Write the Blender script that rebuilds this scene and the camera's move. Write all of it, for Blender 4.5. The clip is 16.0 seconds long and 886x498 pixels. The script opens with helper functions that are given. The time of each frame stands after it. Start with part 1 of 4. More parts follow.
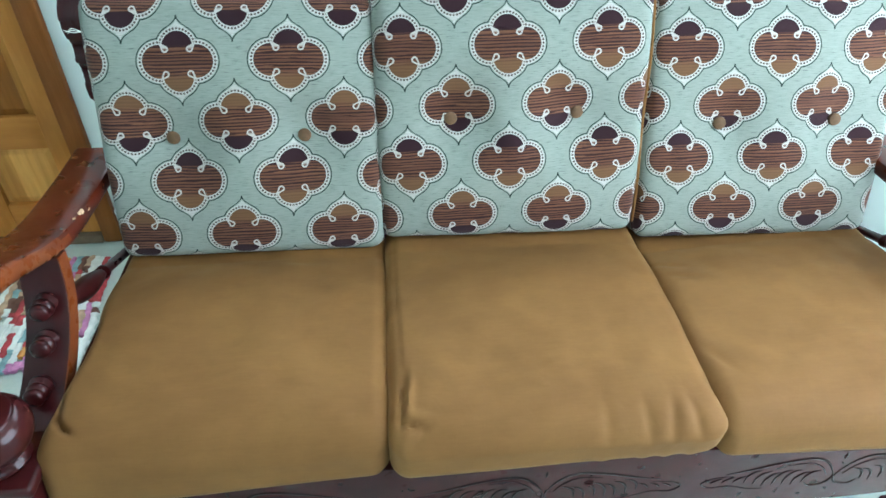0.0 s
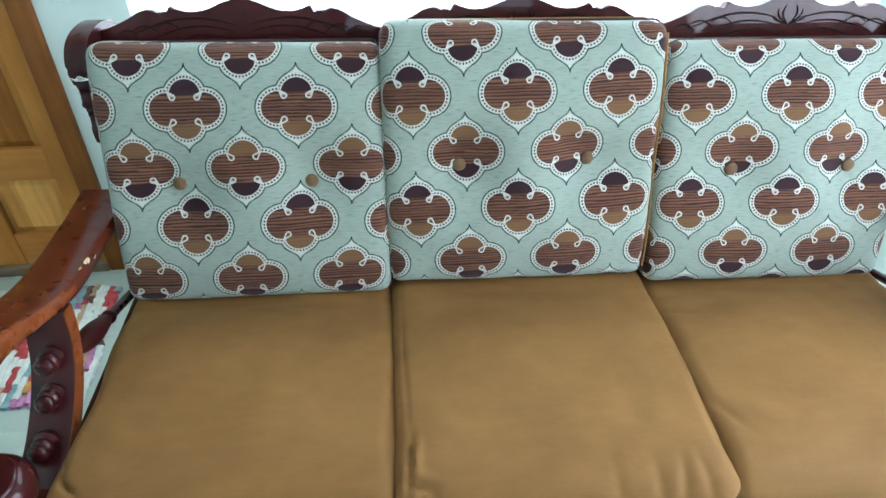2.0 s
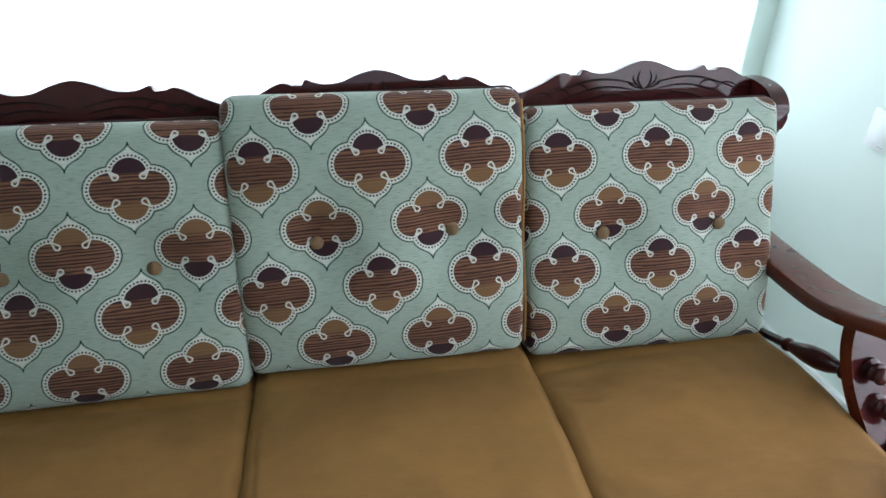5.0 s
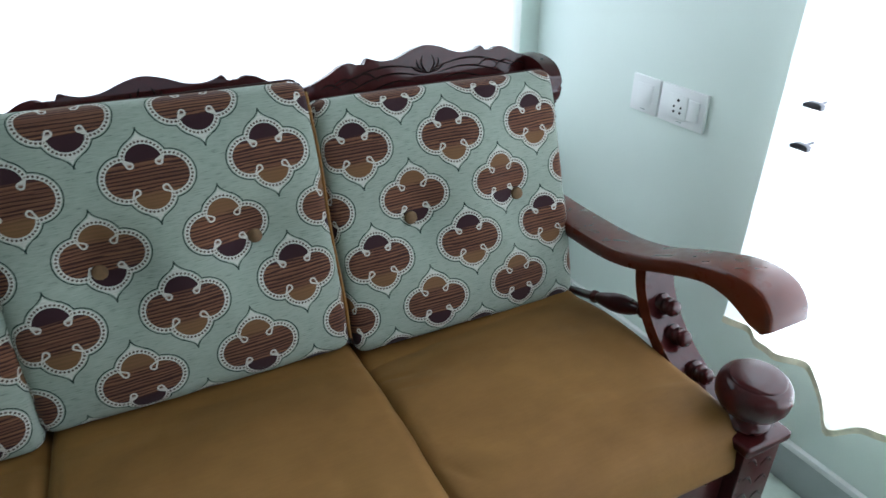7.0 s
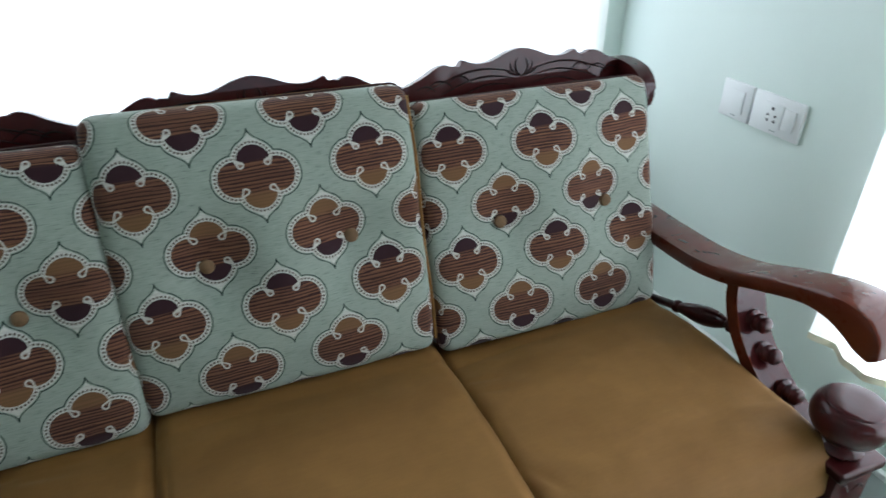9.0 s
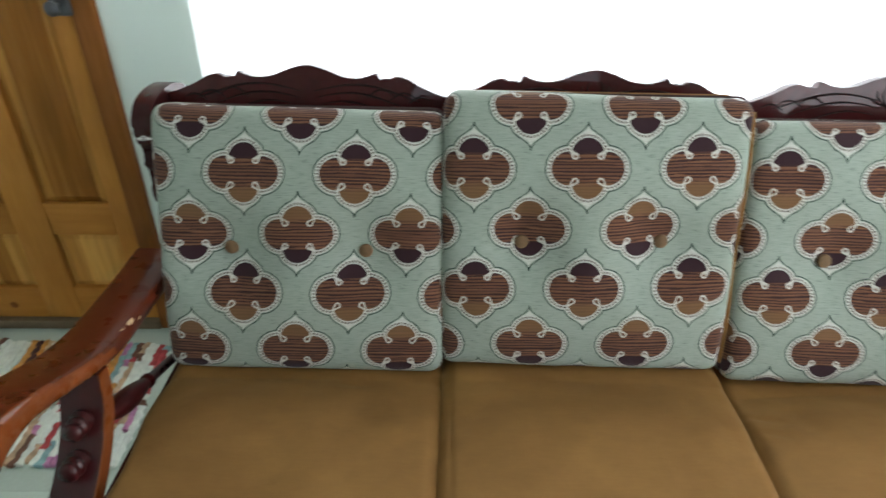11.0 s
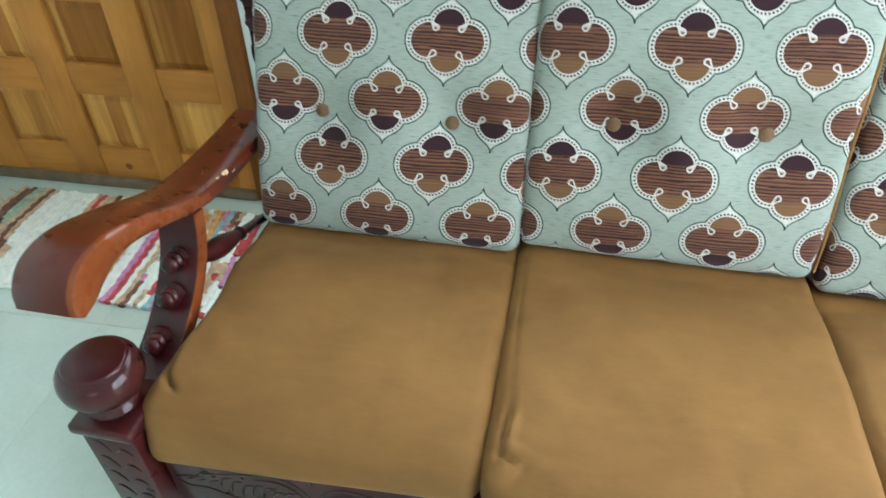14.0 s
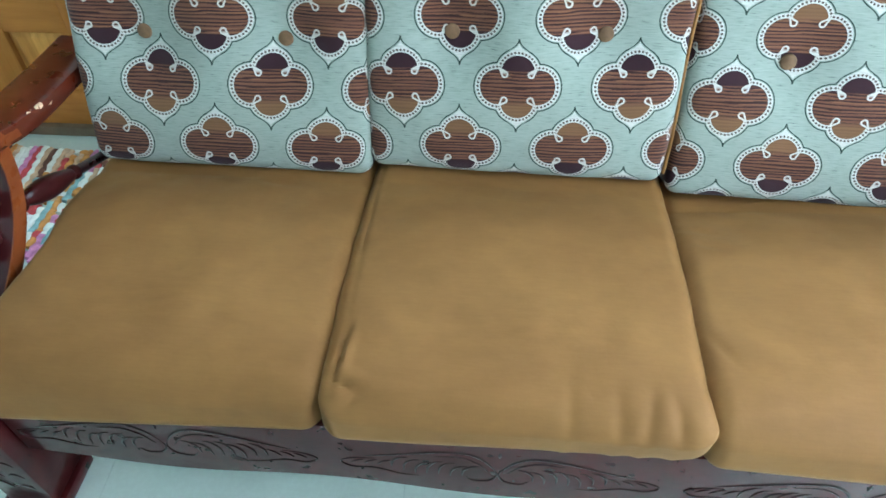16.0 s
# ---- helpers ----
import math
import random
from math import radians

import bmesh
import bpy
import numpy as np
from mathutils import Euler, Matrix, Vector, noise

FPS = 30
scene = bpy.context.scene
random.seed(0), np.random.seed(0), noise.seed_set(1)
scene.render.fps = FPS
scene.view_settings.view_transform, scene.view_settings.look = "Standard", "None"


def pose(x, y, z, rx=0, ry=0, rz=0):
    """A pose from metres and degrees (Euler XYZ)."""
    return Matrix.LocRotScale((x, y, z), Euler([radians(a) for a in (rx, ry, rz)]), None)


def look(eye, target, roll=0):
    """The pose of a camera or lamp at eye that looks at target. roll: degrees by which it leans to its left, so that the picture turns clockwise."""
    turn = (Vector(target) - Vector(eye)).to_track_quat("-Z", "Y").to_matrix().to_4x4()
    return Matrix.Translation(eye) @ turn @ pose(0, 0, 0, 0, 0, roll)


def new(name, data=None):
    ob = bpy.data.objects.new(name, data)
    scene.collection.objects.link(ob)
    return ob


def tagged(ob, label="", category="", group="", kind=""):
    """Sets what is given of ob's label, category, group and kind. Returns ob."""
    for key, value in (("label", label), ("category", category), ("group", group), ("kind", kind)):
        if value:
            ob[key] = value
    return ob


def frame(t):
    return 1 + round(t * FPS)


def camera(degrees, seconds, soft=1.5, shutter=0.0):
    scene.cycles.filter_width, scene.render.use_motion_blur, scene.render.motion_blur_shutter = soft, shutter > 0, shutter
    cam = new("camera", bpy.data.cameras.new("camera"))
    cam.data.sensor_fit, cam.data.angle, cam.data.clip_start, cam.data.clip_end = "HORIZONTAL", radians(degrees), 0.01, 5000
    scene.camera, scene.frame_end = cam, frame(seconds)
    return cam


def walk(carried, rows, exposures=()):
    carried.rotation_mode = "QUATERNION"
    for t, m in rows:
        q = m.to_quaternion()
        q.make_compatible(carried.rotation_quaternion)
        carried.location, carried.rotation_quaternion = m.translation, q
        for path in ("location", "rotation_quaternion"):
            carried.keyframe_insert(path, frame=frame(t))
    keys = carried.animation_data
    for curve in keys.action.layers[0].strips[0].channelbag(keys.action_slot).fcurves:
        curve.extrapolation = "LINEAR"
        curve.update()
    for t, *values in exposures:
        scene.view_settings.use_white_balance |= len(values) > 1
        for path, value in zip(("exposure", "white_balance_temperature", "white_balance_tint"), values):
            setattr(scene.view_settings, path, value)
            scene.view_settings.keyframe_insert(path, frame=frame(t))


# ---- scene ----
cam = camera(68.2, 16.0, shutter=0.5)
PATH = [
    (0, (-0.248, -1.121, 1.337), (-0.107, 0.422, 0.073), 1.1),
    (0.5, (-0.264, -1.122, 1.356), (-0.139, 0.403, 0.068), 1.1),
    (1, (-0.243, -1.121, 1.367), (-0.123, 0.4, 0.073), 1.0),
    (1.5, (-0.241, -1.094, 1.384), (-0.119, 0.436, 0.101), 1.0),
    (2, (-0.252, -1.052, 1.401), (-0.123, 0.495, 0.141), 1.1),
    (2.5, (-0.273, -1.028, 1.395), (-0.094, 0.538, 0.164), 1.2),
    (3, (-0.265, -1.008, 1.385), (-0.028, 0.574, 0.185), 1.2),
    (3.2, (-0.245, -1.005, 1.376), (0.006, 0.597, 0.205), 1.1),
    (5.3, (-0.066, -1.022, 1.305), (0.259, 0.679, 0.304), 0.7),
    (5.5, (-0.06, -1.026, 1.296), (0.308, 0.671, 0.303), 0.6),
    (6, (-0.043, -1.047, 1.294), (0.468, 0.614, 0.304), 0.3),
    (6.5, (-0.038, -1.03, 1.286), (0.635, 0.572, 0.296), 0.2),
    (7, (-0.032, -1.022, 1.279), (0.75, 0.531, 0.291), 0.0),
    (7.5, (-0.059, -0.995, 1.28), (0.765, 0.535, 0.289), -0.1),
    (8, (-0.084, -0.981, 1.287), (0.73, 0.549, 0.289), -0.1),
    (8.2, (-0.088, -0.982, 1.289), (0.712, 0.556, 0.291), -0.3),
    (10.3, (-0.195, -0.944, 1.375), (0.029, 0.706, 0.268), 1.2),
    (10.5, (-0.21, -0.956, 1.365), (-0.064, 0.712, 0.272), 0.8),
    (11, (-0.25, -0.975, 1.363), (-0.293, 0.701, 0.274), 0.6),
    (11.5, (-0.285, -0.984, 1.358), (-0.498, 0.678, 0.267), 0.2),
    (12, (-0.314, -0.992, 1.35), (-0.639, 0.647, 0.251), 0.1),
    (12.5, (-0.327, -1.015, 1.337), (-0.698, 0.597, 0.213), 0.0),
    (13, (-0.316, -1.038, 1.321), (-0.686, 0.537, 0.146), -0.0),
    (13.5, (-0.27, -1.038, 1.314), (-0.621, 0.502, 0.088), -0.2),
    (14, (-0.222, -1.017, 1.293), (-0.527, 0.482, 0.004), -0.2),
    (14.5, (-0.171, -0.994, 1.285), (-0.447, 0.464, -0.055), -0.2),
    (15, (-0.125, -0.969, 1.264), (-0.337, 0.457, -0.121), 0.0),
    (15.5, (-0.083, -0.965, 1.266), (-0.229, 0.424, -0.165), 0.2),
    (16, (-0.049, -0.97, 1.258), (-0.169, 0.403, -0.191), 0.3),
]
EXPOSURES = [(0, -0.24, 5650, 6), (1.5, -0.26, 5650, 6), (2.5, -0.46, 5750, 6), (3.2, -0.74, 5850, 7), (5.5, -1.15, 6050, 8), (6.5, -1.38, 6000, 8), (7.2, -1.60, 6000, 9), (8.2, -1.65, 6000, 9), (10.5, -1.06, 6550, 10), (11.5, -0.88, 6650, 11), (12.5, -0.68, 6750, 12), (13.5, -0.34, 6400, 10), (14.5, -0.10, 5800, 8), (16, -0.22, 5450, 4)]
walk(cam, [(t, look(eye, target, roll)) for t, eye, target, roll in PATH], EXPOSURES)

# ---- world and light ----
world = bpy.data.worlds.new("world")
scene.world = world
world.use_nodes = True
wn = world.node_tree
sky = wn.nodes.new("ShaderNodeTexSky")
sky.sky_type, sky.sun_disc = "NISHITA", False
sky.sun_elevation, sky.sun_rotation = radians(50), radians(200)
wn.nodes["Background"].inputs[1].default_value = 0.1
wn.links.new(sky.outputs[0], wn.nodes["Background"].inputs[0])

FLOOR = -0.02
# the room stands two degrees off the sofa's line
ROOM = Matrix.Translation((-1.2, 0.668, 0)) @ Matrix.Rotation(radians(2.0), 4, "Z") @ Matrix.Translation((1.2, -0.668, 0))


def window_light(name, m, w, h, watts, colour):
    data = bpy.data.lights.new(name, "AREA")
    data.shape, data.size, data.size_y, data.energy, data.color = "RECTANGLE", w, h, watts, colour
    ob = new(name, data)
    ob.matrix_world = m
    return ob


BACK_W, RIGHT_W, REAR_W = 104.0, 152.0, 28.0
# daylight in the three openings: behind the sofa, to its side, and behind the walker
window_light("daylight_back", ROOM @ pose(0.0925, 0.75, 1.35, -90, 0, 0), 1.98, 1.56, BACK_W, (0.85, 0.895, 1.0))
window_light("daylight_side", ROOM @ pose(1.275, -1.03, 1.12, 0, 90, 0), 1.62, 1.54, RIGHT_W, (0.85, 0.895, 1.0))
window_light("daylight_rear", ROOM @ pose(0.0, -5.67, 1.55, 90, 0, 0), 2.0, 1.3, REAR_W, (0.85, 0.895, 1.0))


# ---- materials ----
class Ex:
    """A number in a material, for plain arithmetic."""
    tree = None

    def __init__(self, socket):
        self.s = socket

    @staticmethod
    def op(kind, *args):
        n = Ex.tree.nodes.new("ShaderNodeMath")
        n.operation = kind
        for i, a in enumerate(args):
            if isinstance(a, Ex):
                Ex.tree.links.new(a.s, n.inputs[i])
            else:
                n.inputs[i].default_value = a
        return Ex(n.outputs[0])

    def __add__(self, o): return Ex.op("ADD", self, o)
    def __sub__(self, o): return Ex.op("SUBTRACT", self, o)
    def __rsub__(self, o): return Ex.op("SUBTRACT", o, self)
    def __mul__(self, o): return Ex.op("MULTIPLY", self, o)
    def __truediv__(self, o): return Ex.op("DIVIDE", self, o)
    def __radd__(self, o): return Ex.op("ADD", self, o)
    def __rmul__(self, o): return Ex.op("MULTIPLY", self, o)
    def abs(self): return Ex.op("ABSOLUTE", self)
    def min(self, o): return Ex.op("MINIMUM", self, o)
    def max(self, o): return Ex.op("MAXIMUM", self, o)
    def below(self, o): return Ex.op("LESS_THAN", self, o)
    def above(self, o): return Ex.op("GREATER_THAN", self, o)
    def round(self): return Ex.op("ROUND", self)
    def soft(self, lo, hi):
        """0 below lo, 1 above hi, straight between."""
        r = (self - lo) / (hi - lo)
        return Ex.op("MAXIMUM", Ex.op("MINIMUM", r, 1.0), 0.0)


def length(a, b):
    return Ex.op("SQRT", a * a + b * b)


def material(name):
    m = bpy.data.materials.new(name)
    m.use_nodes = True
    t = m.node_tree
    return m, t, t.nodes["Principled BSDF"]


def coords(t, kind="Object", scale=(1, 1, 1), random_shift=False):
    c = t.nodes.new("ShaderNodeTexCoord")
    mp = t.nodes.new("ShaderNodeMapping")
    mp.inputs["Scale"].default_value = scale
    t.links.new(c.outputs[kind], mp.inputs["Vector"])
    if random_shift:
        oi = t.nodes.new("ShaderNodeObjectInfo")
        mul = t.nodes.new("ShaderNodeMath")
        mul.operation = "MULTIPLY"
        mul.inputs[1].default_value = 37.0
        t.links.new(oi.outputs["Random"], mul.inputs[0])
        t.links.new(mul.outputs[0], mp.inputs["Location"])
    return mp.outputs[0]


def noise_tex(t, vec, scale, detail=4.0, rough=0.55, distortion=0.0):
    n = t.nodes.new("ShaderNodeTexNoise")
    n.inputs["Scale"].default_value, n.inputs["Detail"].default_value = scale, detail
    n.inputs["Roughness"].default_value, n.inputs["Distortion"].default_value = rough, distortion
    t.links.new(vec, n.inputs["Vector"])
    return n.outputs["Fac"]


def ramp(t, fac, stops):
    r = t.nodes.new("ShaderNodeValToRGB")
    while len(r.color_ramp.elements) < len(stops):
        r.color_ramp.elements.new(0.5)
    for e, (p, c) in zip(r.color_ramp.elements, stops):
        e.position, e.color = p, (*c, 1)
    t.links.new(fac, r.inputs[0])
    return r.outputs[0]


def mix(t, fac, a, b, mode="MIX"):
    n = t.nodes.new("ShaderNodeMix")
    n.data_type, n.blend_type = "RGBA", mode
    for i, v in ((0, fac), (6, a), (7, b)):
        if isinstance(v, bpy.types.NodeSocket):
            t.links.new(v, n.inputs[i])
        elif i == 0:
            n.inputs[0].default_value = v
        else:
            n.inputs[i].default_value = (*v, 1)
    return n.outputs[2]


def bump(t, b, height, strength, distance):
    n = t.nodes.new("ShaderNodeBump")
    n.inputs["Strength"].default_value, n.inputs["Distance"].default_value = strength, distance
    t.links.new(height, n.inputs["Height"])
    t.links.new(n.outputs[0], b.inputs["Normal"])


def plain(name, colour, rough=0.5, metal=0.0, vary=0.08, scale=8.0, bump_size=0.0):
    m, t, b = material(name)
    f = noise_tex(t, coords(t), scale)
    lo, hi = [tuple(c * k for c in colour) for k in (1 - vary, 1 + vary)]
    t.links.new(ramp(t, f, [(0.3, lo), (0.7, hi)]), b.inputs["Base Color"])
    b.inputs["Roughness"].default_value, b.inputs["Metallic"].default_value = rough, metal
    if bump_size:
        bump(t, b, noise_tex(t, coords(t), 220.0, 2), 0.3, bump_size)
    return m


def varnished(name, dark, light, scale, rough, coat, random_shift=False, along=(1, 1, 1), boards=0.0):
    """Varnished wood: grain stretched along one way, blotches, a clear coat with fine waves."""
    m, t, b = material(name)
    g = noise_tex(t, coords(t, scale=scale, random_shift=random_shift), 6.0, 5, 0.6, 0.6)
    big = noise_tex(t, coords(t, scale=along, random_shift=random_shift), 4.0, 2)
    c = ramp(t, g, [(0.15, dark), (0.5, tuple((x + y) / 2 for x, y in zip(dark, light))), (0.85, light)])
    c2 = mix(t, 0.35, c, ramp(t, big, [(0.35, (0.35, 0.3, 0.3)), (0.65, (1, 1, 1))]), "MULTIPLY")
    if boards:
        # glued-up boards of differing tone, and each panel a little lighter or darker
        n = t.nodes.new("ShaderNodeTexVoronoi")
        n.voronoi_dimensions = "1D"
        n.inputs["Scale"].default_value = boards
        sep, oi, add = t.nodes.new("ShaderNodeSeparateXYZ"), t.nodes.new("ShaderNodeObjectInfo"), t.nodes.new("ShaderNodeMath")
        t.links.new(coords(t), sep.inputs[0])
        t.links.new(sep.outputs[0], add.inputs[0])
        t.links.new(oi.outputs["Random"], add.inputs[1])
        t.links.new(add.outputs[0], n.inputs["W"])
        tone = t.nodes.new("ShaderNodeSeparateColor")
        t.links.new(n.outputs["Color"], tone.inputs[0])
        c2 = mix(t, 1.0, c2, ramp(t, tone.outputs[0], [(0.1, (0.62, 0.52, 0.42)), (0.5, (1, 1, 1)), (0.9, (1.10, 1.14, 1.18))]), "MULTIPLY")
        c2 = mix(t, 1.0, c2, ramp(t, oi.outputs["Random"], [(0.0, (0.74, 0.68, 0.62)), (0.5, (1, 1, 1)), (1.0, (1.10, 1.14, 1.18))]), "MULTIPLY")
    t.links.new(c2, b.inputs["Base Color"])
    r = ramp(t, noise_tex(t, coords(t), 30.0, 3), [(0.3, (rough * 0.8,) * 3), (0.7, (rough * 1.3,) * 3)])
    t.links.new(r, b.inputs["Roughness"])
    b.inputs["Coat Weight"].default_value, b.inputs["Coat Roughness"].default_value = coat, 0.04
    b.inputs["Coat IOR"].default_value = 1.5
    b.inputs["Specular IOR Level"].default_value = 0.06
    bump(t, b, g, 0.02, 0.0008)
    return m


M_WOOD = varnished("dark_varnished_wood", (0.026, 0.0042, 0.0044), (0.064, 0.0098, 0.0094), (3, 3, 3), 0.32, 0.52)
# darker wood colour that stands in for the shade inside carved grooves
M_GROOVE_SHADE = varnished("groove_shade_wood", (0.010, 0.0035, 0.0035), (0.026, 0.008, 0.007), (6, 6, 6), 0.4, 0.25)
M_ARM = varnished("worn_arm_wood", (0.072, 0.0112, 0.0045), (0.108, 0.0185, 0.0066), (1.2, 0.3, 1.2), 0.30, 0.65)
M_EDGE = varnished("worn_orange_edge_wood", (0.13, 0.027, 0.008), (0.26, 0.070, 0.017), (5, 1.5, 5), 0.28, 0.6)
M_DOOR = varnished("teak_rail_wood", (0.46, 0.187, 0.036), (0.61, 0.275, 0.058), (8, 8, 0.9), 0.4, 0.15, True)
M_DOORH = varnished("teak_cross_wood", (0.44, 0.178, 0.034), (0.59, 0.260, 0.054), (0.9, 8, 8), 0.4, 0.15, True)
M_PANEL = varnished("teak_panel_wood", (0.48, 0.208, 0.041), (0.68, 0.345, 0.085), (7, 7, 0.6), 0.42, 0.12, True, (9, 9, 0.8), boards=16.0)
M_JAMB = varnished("stained_jamb_wood", (0.20, 0.066, 0.015), (0.33, 0.128, 0.030), (9, 9, 0.8), 0.4, 0.15)
M_SILL = plain("grey_brown_threshold", (0.17, 0.115, 0.065), 0.6, vary=0.25, scale=14)
M_BARE = plain("bare_chipped_wood", (0.62, 0.42, 0.24), 0.7, vary=0.2, scale=60)
M_PLASTIC = plain("white_switch_plastic", (0.82, 0.84, 0.83), 0.3, vary=0.02)
M_HOLE = plain("dark_socket_hole", (0.02, 0.02, 0.02), 0.6)
M_METAL = plain("dark_worn_metal", (0.12, 0.12, 0.13), 0.35, 0.8, 0.2, 30)
M_THREAD = plain("white_thread", (0.8, 0.8, 0.76), 0.9)
M_GROUT = plain("grey_tile_joint", (0.42, 0.50, 0.44), 0.8)


def wall_paint(name, colour):
    m, t, b = material(name)
    f = noise_tex(t, coords(t), 2.2, 3)
    c = ramp(t, f, [(0.3, tuple(k * 0.95 for k in colour)), (0.7, colour)])
    t.links.new(c, b.inputs["Base Color"])
    b.inputs["Roughness"].default_value = 0.55
    bump(t, b, noise_tex(t, coords(t), 130.0, 3), 0.12, 0.0015)
    return m


M_WALL = wall_paint("pale_mint_wall_paint", (0.76, 0.86, 0.80))
M_CEIL = wall_paint("white_ceiling_paint", (0.70, 0.72, 0.70))
M_SKIRT = plain("grey_skirting_tile", (0.42, 0.46, 0.45), 0.3, vary=0.06, scale=12)
M_SKIRTTOP = plain("pale_skirting_edge", (0.80, 0.82, 0.80), 0.5)


def tile_material():
    m, t, b = material("glossy_cream_floor_tile")
    v = coords(t, random_shift=True)
    f = noise_tex(t, v, 3.0, 4, 0.6, 0.5)
    c = ramp(t, f, [(0.3, (0.490, 0.575, 0.500)), (0.7, (0.550, 0.640, 0.560))])
    s = noise_tex(t, v, 90.0, 2)
    c = mix(t, 0.06, c, ramp(t, s, [(0.45, (0.5, 0.5, 0.45)), (0.6, (1, 1, 1))]), "MULTIPLY")
    t.links.new(c, b.inputs["Base Color"])
    t.links.new(ramp(t, f, [(0.3, (0.10,) * 3), (0.7, (0.17,) * 3)]), b.inputs["Roughness"])
    bump(t, b, f, 0.03, 0.002)
    return m


M_TILE = tile_material()


def velvet():
    m, t, b = material("mustard_velvet")
    v = coords(t)
    big = noise_tex(t, coords(t, scale=(0.7, 1.3, 1)), 4.5, 3, 0.55, 0.8)
    mid = noise_tex(t, v, 26.0, 4, 0.65)
    c = ramp(t, big, [(0.30, (0.178, 0.085, 0.021)), (0.70, (0.232, 0.115, 0.030))])
    c = mix(t, 0.22, c, ramp(t, mid, [(0.3, (0.66, 0.64, 0.58)), (0.7, (1.0, 1.0, 1.0))]), "MULTIPLY")
    streak = noise_tex(t, coords(t, scale=(3, 30, 30)), 9.0, 4)
    c = mix(t, 0.10, c, ramp(t, streak, [(0.35, (0.5, 0.45, 0.4)), (0.65, (1, 1, 1))]), "MULTIPLY")
    t.links.new(c, b.inputs["Base Color"])
    b.inputs["Roughness"].default_value = 0.72
    b.inputs["Sheen Weight"].default_value, b.inputs["Sheen Roughness"].default_value = 0.10, 0.35
    b.inputs["Sheen Tint"].default_value = (1.0, 0.78, 0.42, 1)
    b.inputs["Specular IOR Level"].default_value = 0.25
    bump(t, b, noise_tex(t, v, 38.0, 6, 0.6, 0.6), 0.2, 0.003)
    return m


M_VELVET = velvet()


def quatrefoil_cloth():
    """Woven upholstery: brown striped quatrefoils with beaded cream borders on aqua, repeating 200 by 229 mm."""
    m, t, b = material("quatrefoil_upholstery")
    Ex.tree = t
    uv = t.nodes.new("ShaderNodeTexCoord")
    wob = t.nodes.new("ShaderNodeTexNoise")
    wob.inputs["Scale"].default_value, wob.inputs["Detail"].default_value = 9.0, 1.0
    t.links.new(uv.outputs["UV"], wob.inputs["Vector"])
    sep = t.nodes.new("ShaderNodeSeparateXYZ")
    t.links.new(uv.outputs["UV"], sep.inputs[0])
    fac = Ex(wob.outputs["Fac"])
    u0, v0 = Ex(sep.outputs[0]), Ex(sep.outputs[1]) + (fac - 0.5) * 0.004
    PX, PY = 0.200, 0.229

    def fold(q, p):
        return q - (q / p).round() * p

    a_u, a_v = fold(u0, PX), fold(v0, PY)
    c_u, c_v = fold(u0 - PX / 2, PX), fold(v0 - PY / 2, PY)
    pick = (a_u.abs() / PX + a_v.abs() / PY).below(0.5)
    SIZE = 0.92
    u = (a_u * pick + c_u * (1.0 - pick)).abs() / SIZE
    v = (a_v * pick + c_v * (1.0 - pick)).abs() / SIZE
    side = length(u - 0.0370, v) - 0.0325
    top = length(u, v - 0.0285) - 0.0305
    d = side.min(top)
    inside = d.below(0.0)
    band = d.below(0.0088)
    w_in = Ex.op("MAXIMUM", v * -1.0 + 0.0825, 0.0)
    tip_fill = (u - w_in * w_in * 55.0).max(v * -1.0 + 0.064).below(0.0)
    cream = band.max(tip_fill)
    w_out = Ex.op("MAXIMUM", v * -1.0 + 0.0885, 0.0)
    outer = (d - 0.0116).min((u - w_out * w_out * 40.0 + Ex.op("MAXIMUM", v - 0.0885, 0.0) * 2.0).max(v * -1.0 + 0.065) * 0.75)
    line = outer.abs().below(0.0011)
    # beads: along each lobe by its own angle
    ang_s = Ex.op("ARCTAN2", v, u - 0.0370)
    ang_t = Ex.op("ARCTAN2", u, v - 0.0285)
    is_side = side.below(top)
    arc = (ang_s * is_side + ang_t * (1.0 - is_side)) * (0.0375 / 0.0072)
    bead = length((arc - arc.round()) * 0.0072, d - 0.0045).below(0.0023)
    # small loops that run in from the four nicks
    px, py = u - 0.0330, v - 0.0335
    k = Ex.op("MAXIMUM", Ex.op("MINIMUM", (px * -0.0085 + py * -0.0095) / 0.0001625, 1.0), 0.0)
    loop = length(px + k * 0.0085, py + k * 0.0095) - (k * 0.0048 + 0.0022)
    loop_all = loop.below(0.0)
    loop_in = loop.below(-0.0034)
    # woven bands in the brown ground
    ph = fold(v0 - 0.0572, PY)
    dark_band = 1.0 - ph.abs().soft(0.0285, 0.0320)
    tan_band = 1.0 - fold(v0 + 0.0572, PY).abs().soft(0.024, 0.036)
    sv = t.nodes.new("ShaderNodeCombineXYZ")
    t.links.new((u0 * 0.5).s, sv.inputs[0])
    t.links.new((v0 * 120.0).s, sv.inputs[1])
    stripes = noise_tex(t, sv.outputs[0], 2.3, 3, 0.7)
    wander = noise_tex(t, coords(t, "UV", (5, 40, 1)), 1.6, 2)
    thread = fold(v0 + (Ex(wander) - 0.5) * 0.010, 0.0062).abs() - (Ex(stripes) - 0.36) * 0.0085
    brown = ramp(t, stripes, [(0.40, (0.092, 0.037, 0.022)), (0.60, (0.180, 0.080, 0.038))])
    brown = mix(t, (thread.below(0.0) * 0.88).s, brown, (0.018, 0.006, 0.008))
    brown = mix(t, (tan_band * 0.80).s, brown, (0.155, 0.080, 0.032))
    brown = mix(t, dark_band.s, brown, (0.026, 0.009, 0.012))
